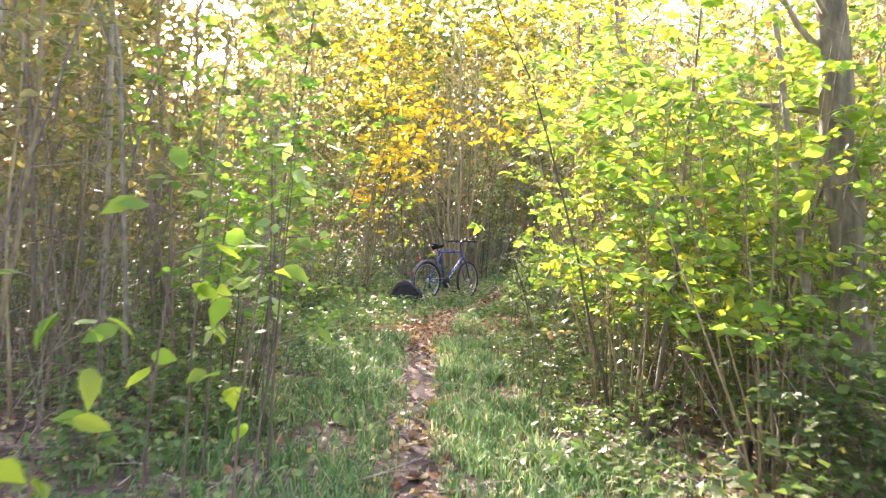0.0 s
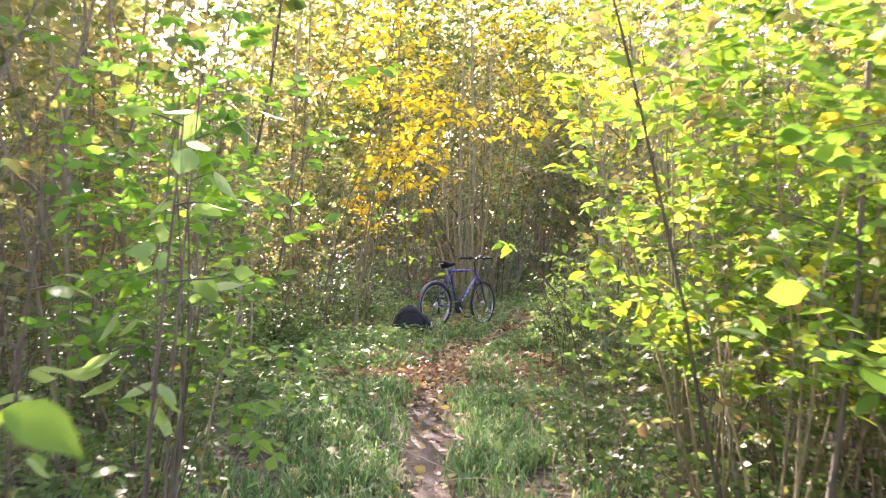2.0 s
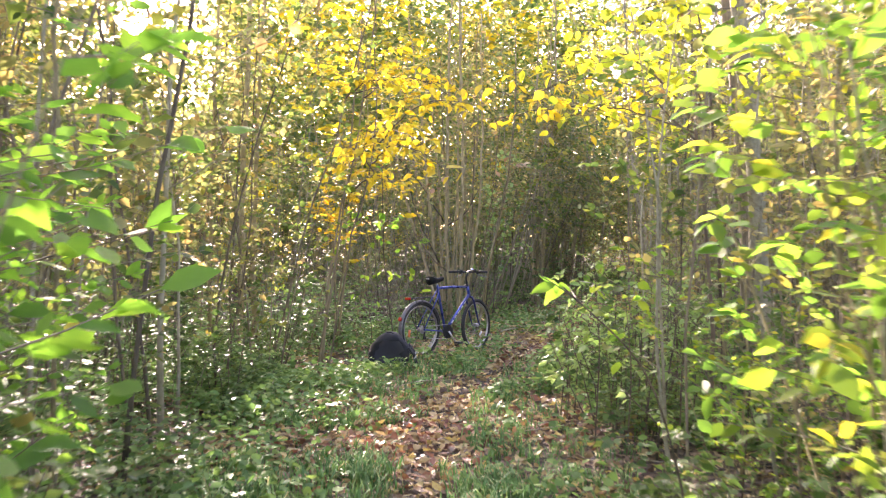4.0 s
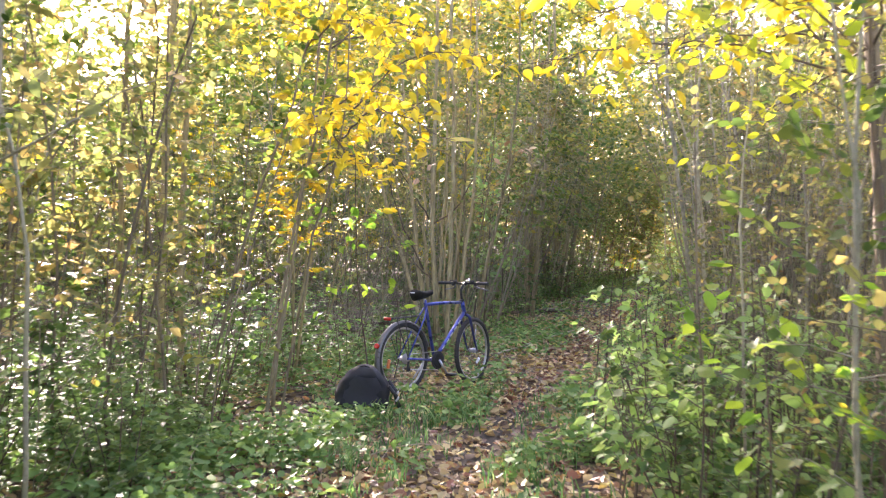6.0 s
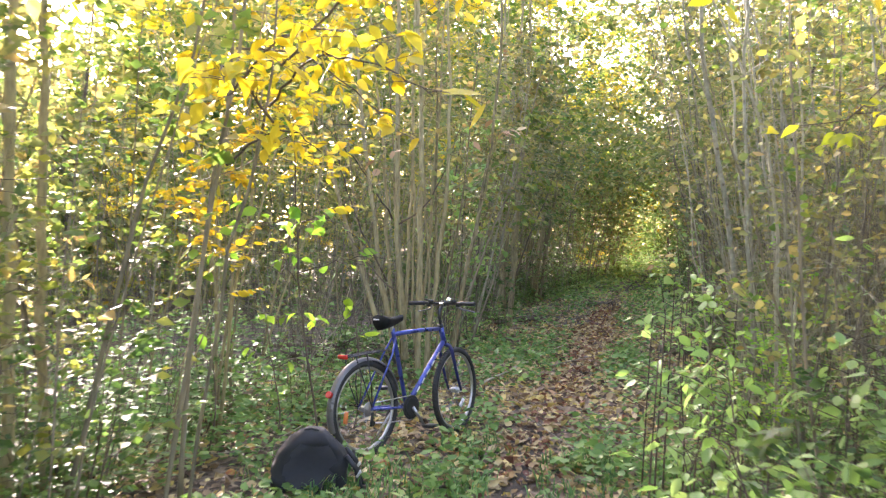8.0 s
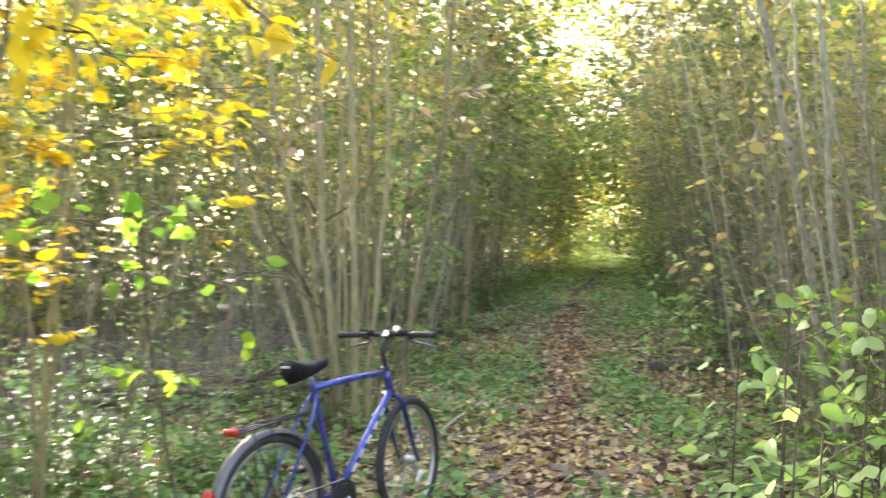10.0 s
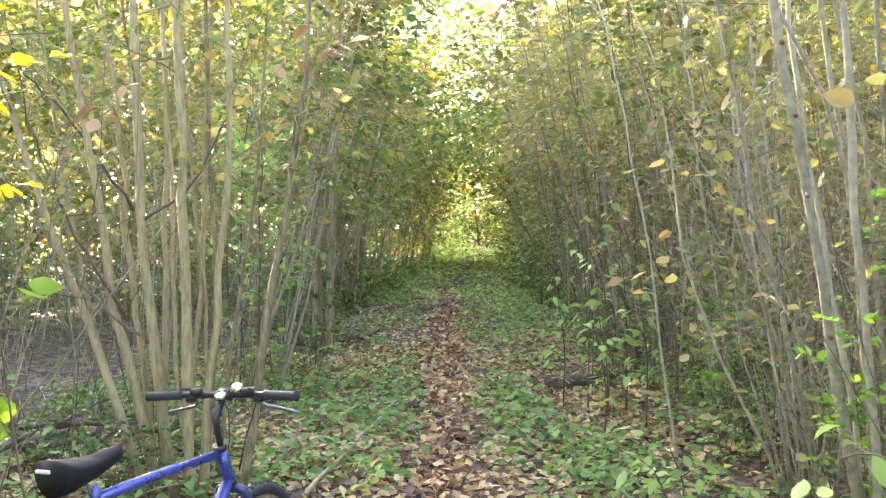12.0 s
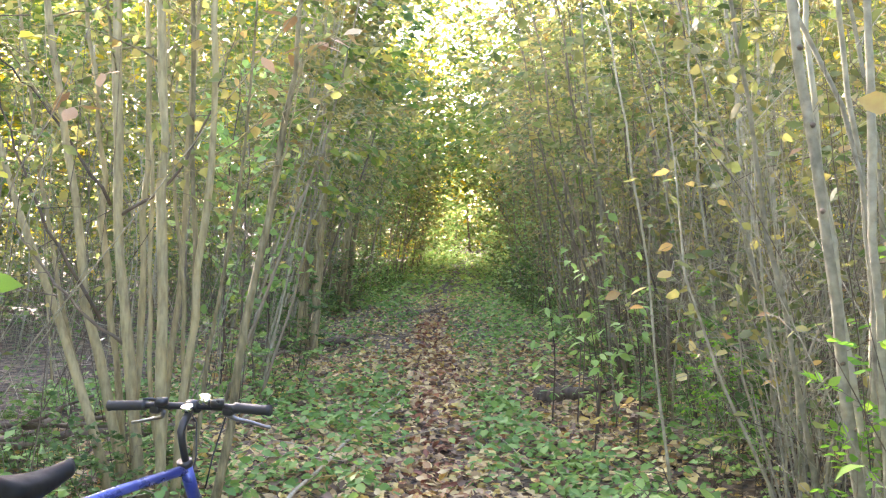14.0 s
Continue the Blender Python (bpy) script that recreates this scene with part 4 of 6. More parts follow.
    for m, g in tones.values():
        items.append((g.mesh("far_leaves", m), Matrix()))
    joined("far_woods", "distant autumn woodland closing the view behind the thicket", "woods", items)


# ---- trees and clumps that stand out ----
def landmarks():
    clump = pole_plant("hazel_clump", "clump of tan hazel poles fanning up from one root", "shrub", "", BARK_TAN, LEAF_OLIVE, 301, [
        ([(-0.86, 20.70, 0.2), (-1.04, 20.76, 1.07), (-1.18, 20.80, 1.89), (-1.30, 20.85, 2.84)], 0.0285, 4.6),
        ([(-0.90, 20.95, 0.2), (-1.02, 21.05, 1.4), (-1.07, 21.10, 2.21), (-1.15, 21.13, 2.91)], 0.0213, 4.3),
        ([(-0.74, 20.58, 0.2), (-0.85, 20.62, 0.95), (-0.88, 20.64, 1.67), (-0.89, 20.68, 2.82)], 0.0335, 5.1),
        ([(-0.80, 20.80, 0.3), (-0.79, 20.82, 1.06), (-0.75, 20.83, 1.90), (-0.75, 20.86, 2.87)], 0.0213, 4.8),
        ([(-0.61, 20.47, 0.2), (-0.63, 20.49, 1.28), (-0.63, 20.53, 2.80)], 0.0305, 5.1),
        ([(-0.56, 20.74, 0.3), (-0.46, 20.76, 1.06), (-0.51, 20.79, 1.81), (-0.49, 20.81, 2.68)], 0.0180, 4.4),
        ([(-0.56, 20.54, 0.2), (-0.48, 20.56, 0.90), (-0.40, 20.56, 1.65), (-0.35, 20.59, 2.83)], 0.0245, 4.8),
        ([(-0.68, 20.85, 0.2), (-0.58, 20.95, 1.2), (-0.50, 21.00, 2.6)], 0.0197, 4.4),
        ([(-0.98, 20.80, 0.2), (-1.22, 20.95, 1.0), (-1.45, 21.05, 2.2), (-1.52, 21.1, 3.0)], 0.0150, 3.9),
        ([(-0.84, 20.90, 0.2), (-0.90, 21.00, 1.1), (-0.98, 21.05, 2.7)], 0.0140, 4.2),
        ([(-0.66, 20.60, 0.2), (-0.73, 20.66, 1.0), (-0.70, 20.70, 1.9), (-0.74, 20.75, 2.8)], 0.0145, 4.2),
        ([(-0.50, 20.66, 0.2), (-0.37, 20.70, 1.0), (-0.22, 20.74, 1.8), (-0.15, 20.78, 2.7)], 0.0130, 3.9),
        ([(-0.54, 20.86, 0.2), (-0.55, 20.92, 1.2), (-0.64, 20.96, 2.1), (-0.66, 21.0, 2.9)], 0.0135, 4.1),
        ([(-0.92, 20.60, 0.2), (-1.12, 20.70, 0.8), (-1.42, 20.80, 1.6), (-1.75, 20.9, 2.7)], 0.0245, 4.1),
    ], twigs=16, twig_len=0.8, per_twig=6, first=0.4)
    for k, pts in enumerate(([(-0.94, 20.76, 1.69), (-1.27, 20.83, 2.21), (-1.56, 20.89, 2.52), (-1.9, 20.9, 2.9)], [(-0.86, 20.64, 1.64), (-0.57, 20.60, 1.83), (-0.37, 20.58, 2.24), (-0.2, 20.5, 2.8)],
                             [(-0.84, 20.62, 0.92), (-1.16, 20.48, 1.22), (-1.46, 20.54, 1.66), (-1.8, 20.6, 2.3)], [(-0.98, 20.70, 1.05), (-1.26, 20.51, 1.63), (-1.47, 20.56, 2.23), (-1.6, 20.6, 3.0)])):
        leafy_branch(clump, pts, 0.011, 7, 0.07, LEAF_OLIVE, BARK_DARK, 305 + k)
    lean_pole = pole_plant("leaning_pole", "thin tan pole leaning over the bike", "sapling", "", BARK_TAN, LEAF_OLIVE, 302, [
        ([(-0.36, 20.31, 0.0), (-0.31, 20.31, 0.27), (-0.19, 20.30, 0.99), (-0.04, 20.30, 1.65), (0.08, 20.30, 2.52)], 0.024, 4.6)], twigs=12, per_twig=5, first=0.45)
    leafy_branch(lean_pole, [(-0.04, 20.30, 1.75), (0.05, 20.2, 2.1), (0.12, 20.1, 2.45), (0.3, 20.0, 2.6)], 0.006, 6, 0.10, LEAF_LITTER, BARK_TAN, 318)
    leafy_branch(lean_pole, [(0.0, 20.3, 2.1), (0.1, 20.25, 2.4), (0.15, 20.2, 2.62), (0.25, 20.15, 2.7)], 0.005, 5, 0.13, LEAF_RED, BARK_TAN, 319)
    leafy_branch(clump, [(-0.9, 20.6, 2.0), (-0.95, 20.4, 2.2), (-1.0, 20.3, 2.3), (-1.05, 20.2, 2.3)], 0.005, 3, 0.12, LEAF_RED, BARK_TAN, 316)
    for k, (x, y, size) in enumerate(((2.42, 19.15, 1.0), (2.75, 19.9, 0.9), (3.2, 20.3, 1.1))):
        dry = plant("dry_shrub", "half-dead shrub of crooked pale branches with few leaves", "shrub", "dry shrubs by the young trees", BARK_GREY, LEAF_OLIVE, 390 + k, 7, 0.28, 2.9, 0.010,
                    twigs=11, twig_len=0.95, first=0.2, per_twig=2, leaf=0.07, wob=0.15, spread=(-0.1, 1.1), shape=LEAF_MID, sides=5)
        dry.matrix_basis = Matrix.Translation((x, y, ground_z(x, y))) @ Matrix.Diagonal((size, size, size, 1))
    for k, (x, y, size) in enumerate(((2.9, 6.5, 0.42), (3.2, 6.0, 0.5))):
        dry = plant("dead_shrub", "crooked bare dead shrub with pale twigs beside the path", "shrub", "dead shrubs beside the path", BARK_DEAD, LEAF_DUN, 395 + k, 4, 0.45, 2.4, 0.014,
                    twigs=6, twig_len=0.8, first=0.2, per_twig=0, leaf=0.07, wob=0.22, spread=(-0.2, 1.0), sides=5)
        dry.matrix_basis = Matrix.Translation((x, y, ground_z(x, y))) @ Matrix.Diagonal((size, size, size, 1))
    for k, (x, y, n) in enumerate(((0.75, 31.8, 9), (0.25, 26.6, 4), (1.2, 33.2, 6))):
        r = np.random.default_rng(320 + k)
        pole_plant("pole_clump", "dense clump of upright tan poles", "shrub", "pole clumps", BARK_TAN, LEAF_OLIVE, 303 + k, [
            ([(x + dx * 0.5, y + dy * 0.4, 0.0), (x + dx * 0.7, y + dy * 0.4, 1.2), (x + dx * 1.1, y + dy * 0.5, 3.2)], r.uniform(0.02, 0.04), r.uniform(4.8, 6.2))
            for dx, dy in r.uniform(-0.8, 0.8, (n, 2))], twigs=14, per_twig=7, twig_len=0.8)
    pale = pole_plant("young_tree", "young tree with smooth pale grey bark and dark knots", "tree", "pale young trees", BARK_GREY, LEAF_GREEN, 310, [
        ([(2.14, 18.15, 0.0), (2.03, 18.19, 0.68), (1.95, 18.22, 1.12), (1.89, 18.24, 1.53), (1.83, 18.27, 2.02), (1.76, 18.29, 2.42)], 0.0215, 7.5)], twigs=20, twig_len=0.9, first=0.4, sides=10)
    r = np.random.default_rng(12)
    for x, y, z in ((1.985, 18.205, 0.92), (1.945, 18.222, 1.15), (1.905, 18.236, 1.42), (1.872, 18.25, 1.68), (1.836, 18.268, 1.98), (1.79, 18.28, 2.25), (2.06, 18.18, 0.5)):
        c = np.array((x, y - 0.0165, z)) - np.array(pale.location)
        g = Geo()
        d = np.array((r.normal(0, 0.25), -1, 0.15))
        g.tube([c, c + d * 0.008, c + d * 0.012], [0.012, 0.008, 0.003], 8)
        part("knot", g, BARK_DARK, pale, "dark branch scar")
    pole_plant("young_tree", "slim young tree with pale bark beside a thicker one", "tree", "pale young trees", BARK_GREY, LEAF_GREEN, 311, [
        ([(2.28, 18.44, 0.0), (2.21, 18.47, 0.85), (2.13, 18.50, 1.28), (2.03, 18.53, 1.95), (1.98, 18.56, 2.49)], 0.0135, 6.5)], twigs=14, first=0.4)
    pole_plant("young_tree", "pale young tree with a forked slim stem", "tree", "pale young trees", BARK_GREY, LEAF_GREEN, 312, [
        ([(2.08, 18.06, 0.0), (2.02, 18.11, 1.32), (1.99, 18.13, 1.82), (1.95, 18.15, 2.40)], 0.0150, 7.0),
        ([(2.10, 18.10, 0.0), (2.08, 18.16, 1.0), (2.06, 18.25, 1.8), (1.97, 18.40, 2.2), (1.80, 18.5, 2.6)], 0.0105, 5.0)], twigs=16, first=0.4)
    pole_plant("young_tree", "thin pale sapling stem among others", "tree", "pale young trees", BARK_GREY, LEAF_GREEN, 313, [
        ([(2.42, 18.62, 0.0), (2.36, 18.66, 1.27), (2.29, 18.69, 1.97), (2.22, 18.72, 2.54)], 0.0135, 6.5)], twigs=14, first=0.4)
    for k, (pts, r) in enumerate((([(3.43, 20.86, 0.0), (3.35, 20.90, 0.74), (3.20, 20.95, 1.63), (3.06, 21.01, 2.93)], 0.015), ([(3.19, 20.76, 0.0), (3.04, 20.82, 1.34), (2.90, 20.87, 2.35)], 0.013),
                                  ([(3.24, 21.50, 0.0), (3.07, 21.56, 0.97), (2.95, 21.6, 2.2)], 0.012), ([(2.33, 20.49, 0.0), (2.24, 20.53, 0.78), (2.15, 20.56, 1.45), (2.04, 20.60, 2.19)], 0.009),
                                  ([(3.09, 20.51, 0.0), (2.96, 20.56, 0.80), (2.82, 20.61, 1.80), (2.71, 20.66, 2.66)], 0.013), ([(2.82, 22.80, 0.0), (2.77, 22.83, 0.46), (2.69, 22.88, 1.61), (2.58, 22.93, 2.66)], 0.012),
                                  ([(2.50, 18.46, 0.0), (2.45, 18.48, 0.80), (2.35, 18.50, 2.15), (2.31, 18.53, 3.55)], 0.014), ([(2.22, 18.65, 0.0), (2.12, 18.65, 0.72), (1.87, 18.66, 1.68), (1.68, 18.66, 2.73)], 0.012))):
        pole_plant("slim_stem", "slim pale stem with few twigs", "sapling", "slim stems by the trail", BARK_GREY, LEAF_OLIVE, 330 + k, [(pts, r, 4.8)], twigs=13, per_twig=4, twig_len=0.5, first=0.3, leaf=0.06)
    dark = pole_plant("dark_hazel", "dark-stemmed hazel with yellow leaves arching over the clearing", "shrub", "", BARK_TRUNK, LEAF_YELLOW, 340, [
        ([(-1.95, 15.40, 0.0), (-1.80, 15.45, 0.8), (-1.66, 15.47, 1.45), (-1.56, 15.49, 1.82), (-1.41, 15.51, 2.13), (-1.26, 15.53, 2.84)], 0.013, 4.4),
        ([(-1.48, 15.56, 0.0), (-1.44, 15.57, 0.36), (-1.30, 15.60, 1.61), (-1.18, 15.63, 2.27), (-1.10, 15.64, 2.86)], 0.013, 4.4),
        ([(-1.42, 15.60, 0.0), (-1.25, 15.60, 1.05), (-1.21, 15.60, 1.30), (-1.14, 15.62, 1.77), (-0.98, 15.64, 2.12), (-0.95, 15.65, 2.40)], 0.010, 4.0),
        ([(-1.61, 16.19, 0.0), (-1.56, 16.22, 1.19), (-1.40, 16.25, 1.97), (-1.35, 16.27, 3.02)], 0.015, 4.6),
    ], twigs=15, twig_len=0.8, per_twig=7, leaf=0.09, first=0.58, spread=(0.0, 0.8))
    for k, pts in enumerate((
            [(-1.18, 15.63, 2.27), (-0.9, 15.4, 2.5), (-0.55, 15.0, 2.45), (-0.3, 14.5, 2.28)], [(-1.0, 15.64, 2.2), (-0.7, 15.2, 2.38), (-0.4, 14.7, 2.27), (-0.1, 14.3, 2.07)],
            [(-0.95, 15.65, 2.4), (-0.6, 15.6, 2.75), (-0.3, 15.5, 2.85), (0.0, 15.4, 2.7)], [(-1.1, 15.64, 2.86), (-0.9, 15.8, 3.1), (-0.5, 15.9, 3.1), (-0.2, 16.0, 2.9)],
            [(-1.2, 15.6, 1.9), (-1.05, 15.65, 2.05), (-0.9, 15.7, 2.1), (-0.75, 15.7, 1.98)], [(-1.35, 16.27, 2.6), (-1.0, 16.3, 2.6), (-0.7, 16.4, 2.4), (-0.5, 16.5, 2.2)],
            [(-1.33, 16.25, 3.0), (-0.9, 16.6, 3.2), (-0.4, 16.8, 3.2), (0.0, 17.0, 3.0)], [(-0.98, 15.64, 2.12), (-1.02, 15.3, 2.25), (-1.05, 15.0, 2.3), (-0.98, 14.8, 2.18)],
            [(-1.26, 15.53, 2.84), (-1.0, 15.3, 3.0), (-0.7, 15.1, 2.95), (-0.5, 14.9, 2.75)])):
        leafy_branch(dark, pts, 0.008, 9 if k == 4 else 19, 0.10, LEAF_YELLOW, BARK_DARK, 345 + k)
    over = pole_plant("hazel", "hazel with yellow-green leaves hanging over the trail", "shrub", "", BARK_DARK, LEAF_CITRON, 370, [
        ([(2.05, 13.1, 0.0), (2.0, 13.05, 1.2), (1.85, 13.0, 2.2)], 0.016, 4.2), ([(2.15, 13.3, 0.0), (2.1, 13.4, 1.5), (2.0, 13.5, 2.6)], 0.014, 4.4)], twigs=34, twig_len=1.15, per_twig=15, leaf=0.085, first=0.46, spread=(-0.1, 0.7))
    for k, pts in enumerate(([(1.85, 13.0, 2.2), (1.4, 12.9, 2.6), (0.95, 12.8, 2.6), (0.6, 12.7, 2.4)], [(1.87, 13.0, 2.3), (1.5, 13.3, 2.8), (1.1, 13.5, 2.95), (0.7, 13.6, 2.85)],
                             [(2.0, 13.5, 2.6), (1.7, 14.1, 3.0), (1.3, 14.5, 3.1), (0.9, 14.8, 3.0)], [(1.85, 13.0, 2.4), (1.8, 12.6, 2.8), (1.6, 12.3, 3.0), (1.4, 12.1, 2.9)],
                             [(2.0, 13.5, 2.5), (1.9, 14.2, 2.4), (1.7, 14.8, 2.3), (1.6, 15.4, 2.0)], [(1.85, 13.0, 2.25), (1.3, 13.4, 2.5), (0.8, 13.6, 2.5), (0.35, 13.7, 2.42)],
                             [(2.0, 13.5, 2.5), (1.6, 13.9, 2.65), (1.2, 14.1, 2.6), (0.8, 14.2, 2.45)], [(2.0, 13.5, 2.6), (2.0, 14.2, 2.9), (1.6, 14.9, 3.0), (1.2, 15.3, 2.8)])):
        leafy_branch(over, pts, 0.007, 28, 0.09, LEAF_YELLOW if k in (0, 5) else LEAF_CITRON, BARK_DARK, 371 + k)
    for k, (x, y, top) in enumerate(((-0.55, 24.3, 3.0), (-0.15, 24.8, 2.6), (-0.35, 23.4, 2.2))):
        pole_plant("green_sapling", "young sapling with fresh green leaves behind the hazel clump", "sapling", "green saplings behind the hazel", BARK_DARK, LEAF_PALE, 380 + k, [([(x, y, 0.0), (x + 0.03, y, 0.9), (x + 0.05, y, 1.6)], 0.012, top)],
                   twigs=22, twig_len=0.55, per_twig=8, first=0.3, leaf=0.095)
    for k, (x, y) in enumerate(((-2.41, 15.84), (-2.36, 16.10), (-2.74, 15.80))):
        pole_plant("tree", "slim upright tree with brown bark", "tree", "slim trees in the left thicket", BARK_TAN, LEAF_OLIVE, 350 + k, [([(x, y, 0.0), (x - 0.02, y, 2.0), (x + 0.03, y, 4.0)], 0.034 - 0.005 * k, 6.5)], twigs=16, first=0.35)
    pole_plant("broad_tree", "broad grey tree trunk behind the bright bush", "tree", "", BARK_MOSS, LEAF_BRIGHT, 360, [
        ([(3.50, 7.10, 0.0), (3.30, 7.10, 1.1), (3.21, 7.10, 1.95), (3.14, 7.10, 2.6)], 0.105, 8.0)], twigs=34, twig_len=1.3, per_twig=9, first=0.25, leaf=0.10, sides=12)
    pole_plant("slim_stem", "slim pale stem with few twigs", "sapling", "slim stems by the trail", BARK_GREY, LEAF_BRIGHT, 361, [([(3.22, 6.9, 0.0), (3.02, 6.9, 1.1), (2.92, 6.9, 1.9), (2.80, 6.9, 2.5)], 0.022, 5.0)], twigs=12)
    pole_plant("broad_tree", "slimmer brown tree trunk beside a pale one", "tree", "", BARK_BROWN, LEAF_GREEN, 363, [
        ([(2.62, 14.6, 0.0), (2.46, 14.6, 1.93), (2.36, 14.6, 2.77)], 0.055, 7.0)], twigs=16, twig_len=1.0, per_twig=8, first=0.4, sides=9)
    pole_plant("broad_tree", "straight pale grey tree trunk in the thicket", "tree", "", BARK_GREY, LEAF_GREEN, 362, [
        ([(2.62, 14.2, 0.0), (2.51, 14.23, 1.85), (2.43, 14.23, 2.5), (2.34, 14.24, 3.11)], 0.080, 8.0)], twigs=24, twig_len=1.2, per_twig=8, first=0.35, sides=10)


def leaf_mesh(mat, seed):
    g = Geo()
    leaves(g, np.zeros((1, 3)), np.array([(0.0, 1, -0.15)]), np.array([1.0]), np.random.default_rng(seed), LEAF_FINE, 0.05)
    return g.mesh("leaf", mat)


def leafy_branch(parent, points, r, count, size, mat, bark, seed):
    """A branch of a plant that hangs over the trail, with its leaves as parts."""
    rng = np.random.default_rng(seed)
    off = np.array(parent.location)
    src = np.array(points, float)
    u = np.linspace(0, 1, 18)
    pts = np.stack([np.interp(u, np.linspace(0, 1, len(src)), src[:, k]) for k in range(3)], 1)
    for _ in range(3):
        pts[1:-1] = (pts[:-2] + 2 * pts[1:-1] + pts[2:]) / 4
    pts[1:-1] += rng.normal(0, 0.008, (16, 3))
    br = part("branch", Geo().tube(pts - off, np.linspace(r, 0.002, 18), 6), bark, parent)
    data = leaf_mesh(mat, seed)
    for i in range(count):
        q, t = along(pts, 0.2 + 0.8 * (i + rng.random()) / count)
        az = rng.random() * 6.283
        tw = wander(rng, q, (math.cos(az), math.sin(az), rng.uniform(-0.4, 0.6)), rng.uniform(0.06, 0.3), 3, 0.12, -0.04)
        part("twig", Geo().tube(tw - off, np.linspace(0.0026, 0.0012, 4), 4, False), bark, br)
        for k in range(2):
            ob = new("leaf", data)
            ob.parent = br
            s = size * rng.uniform(0.7, 1.2)
            ob.matrix_basis = Matrix.Translation(tw[-1 - k] - off) @ Euler((rng.uniform(-1.1, 0.2), rng.normal(0, 0.5), rng.random() * 6.283)).to_matrix().to_4x4() @ Matrix.Diagonal((s * 0.9, s, s, 1))


def leafy_shoot(seed, x, y, stem, leaf, mat, label, group, count, size, slim=0.78):
    """A thin shoot with leaves large enough to tell apart, each one a part."""
    rng = np.random.default_rng(seed)
    root = tagged(new("leafy_shoot"), label, "shoot", group)
    root.location = (x, y, ground_z(x, y))
    wood, side_wood = Geo(), Geo()
    pts = np.array([(0, 0, -0.03)] + [tuple(p) for p in stem], float)
    seg = np.linspace(0, 1, 14)
    pts = np.stack([np.interp(seg, np.linspace(0, 1, len(pts)), pts[:, k]) for k in range(3)], 1)
    for _ in range(2):
        pts[1:-1] = (pts[:-2] + 2 * pts[1:-1] + pts[2:]) / 4
    wood.tube(pts, np.linspace(0.007, 0.0025, 14), 6)
    data = leaf_mesh(mat, seed)
    spots = []
    for i in range(count):
        q, t = along(pts, leaf + (1 - leaf) * (i + rng.random()) / count)
        az = rng.random() * 6.283
        tw = wander(rng, q, (math.cos(az), math.sin(az), 0.5), rng.uniform(0.08, 0.22), 3, 0.1, -0.05)
        if count < 10:
            part("twig", Geo().tube(tw, np.linspace(0.003, 0.0014, 4), 4, False), BARK_DARK, root)
        else:
            side_wood.tube(tw, np.linspace(0.003, 0.0014, 4), 4, False)
        for _ in range(2):
            spots.append((tw[-1 - (_ > 0)], az + rng.normal(0, 0.7)))
    part("stem", wood, BARK_DARK, root)
    if side_wood.v:
        tagged(part("twig_spray", side_wood, BARK_DARK, root), "thin leaf-bearing twigs", kind="stuff")
    for q, az in spots:
        ob = new("leaf", data)
        ob.parent = root
        s = size * rng.uniform(0.7, 1.2)
        ob.matrix_basis = Matrix.Translation(q) @ Euler((rng.uniform(-0.9, 0.25), rng.normal(0, 0.5), az - 1.57)).to_matrix().to_4x4() @ Matrix.Diagonal((s * slim, s, s, 1))


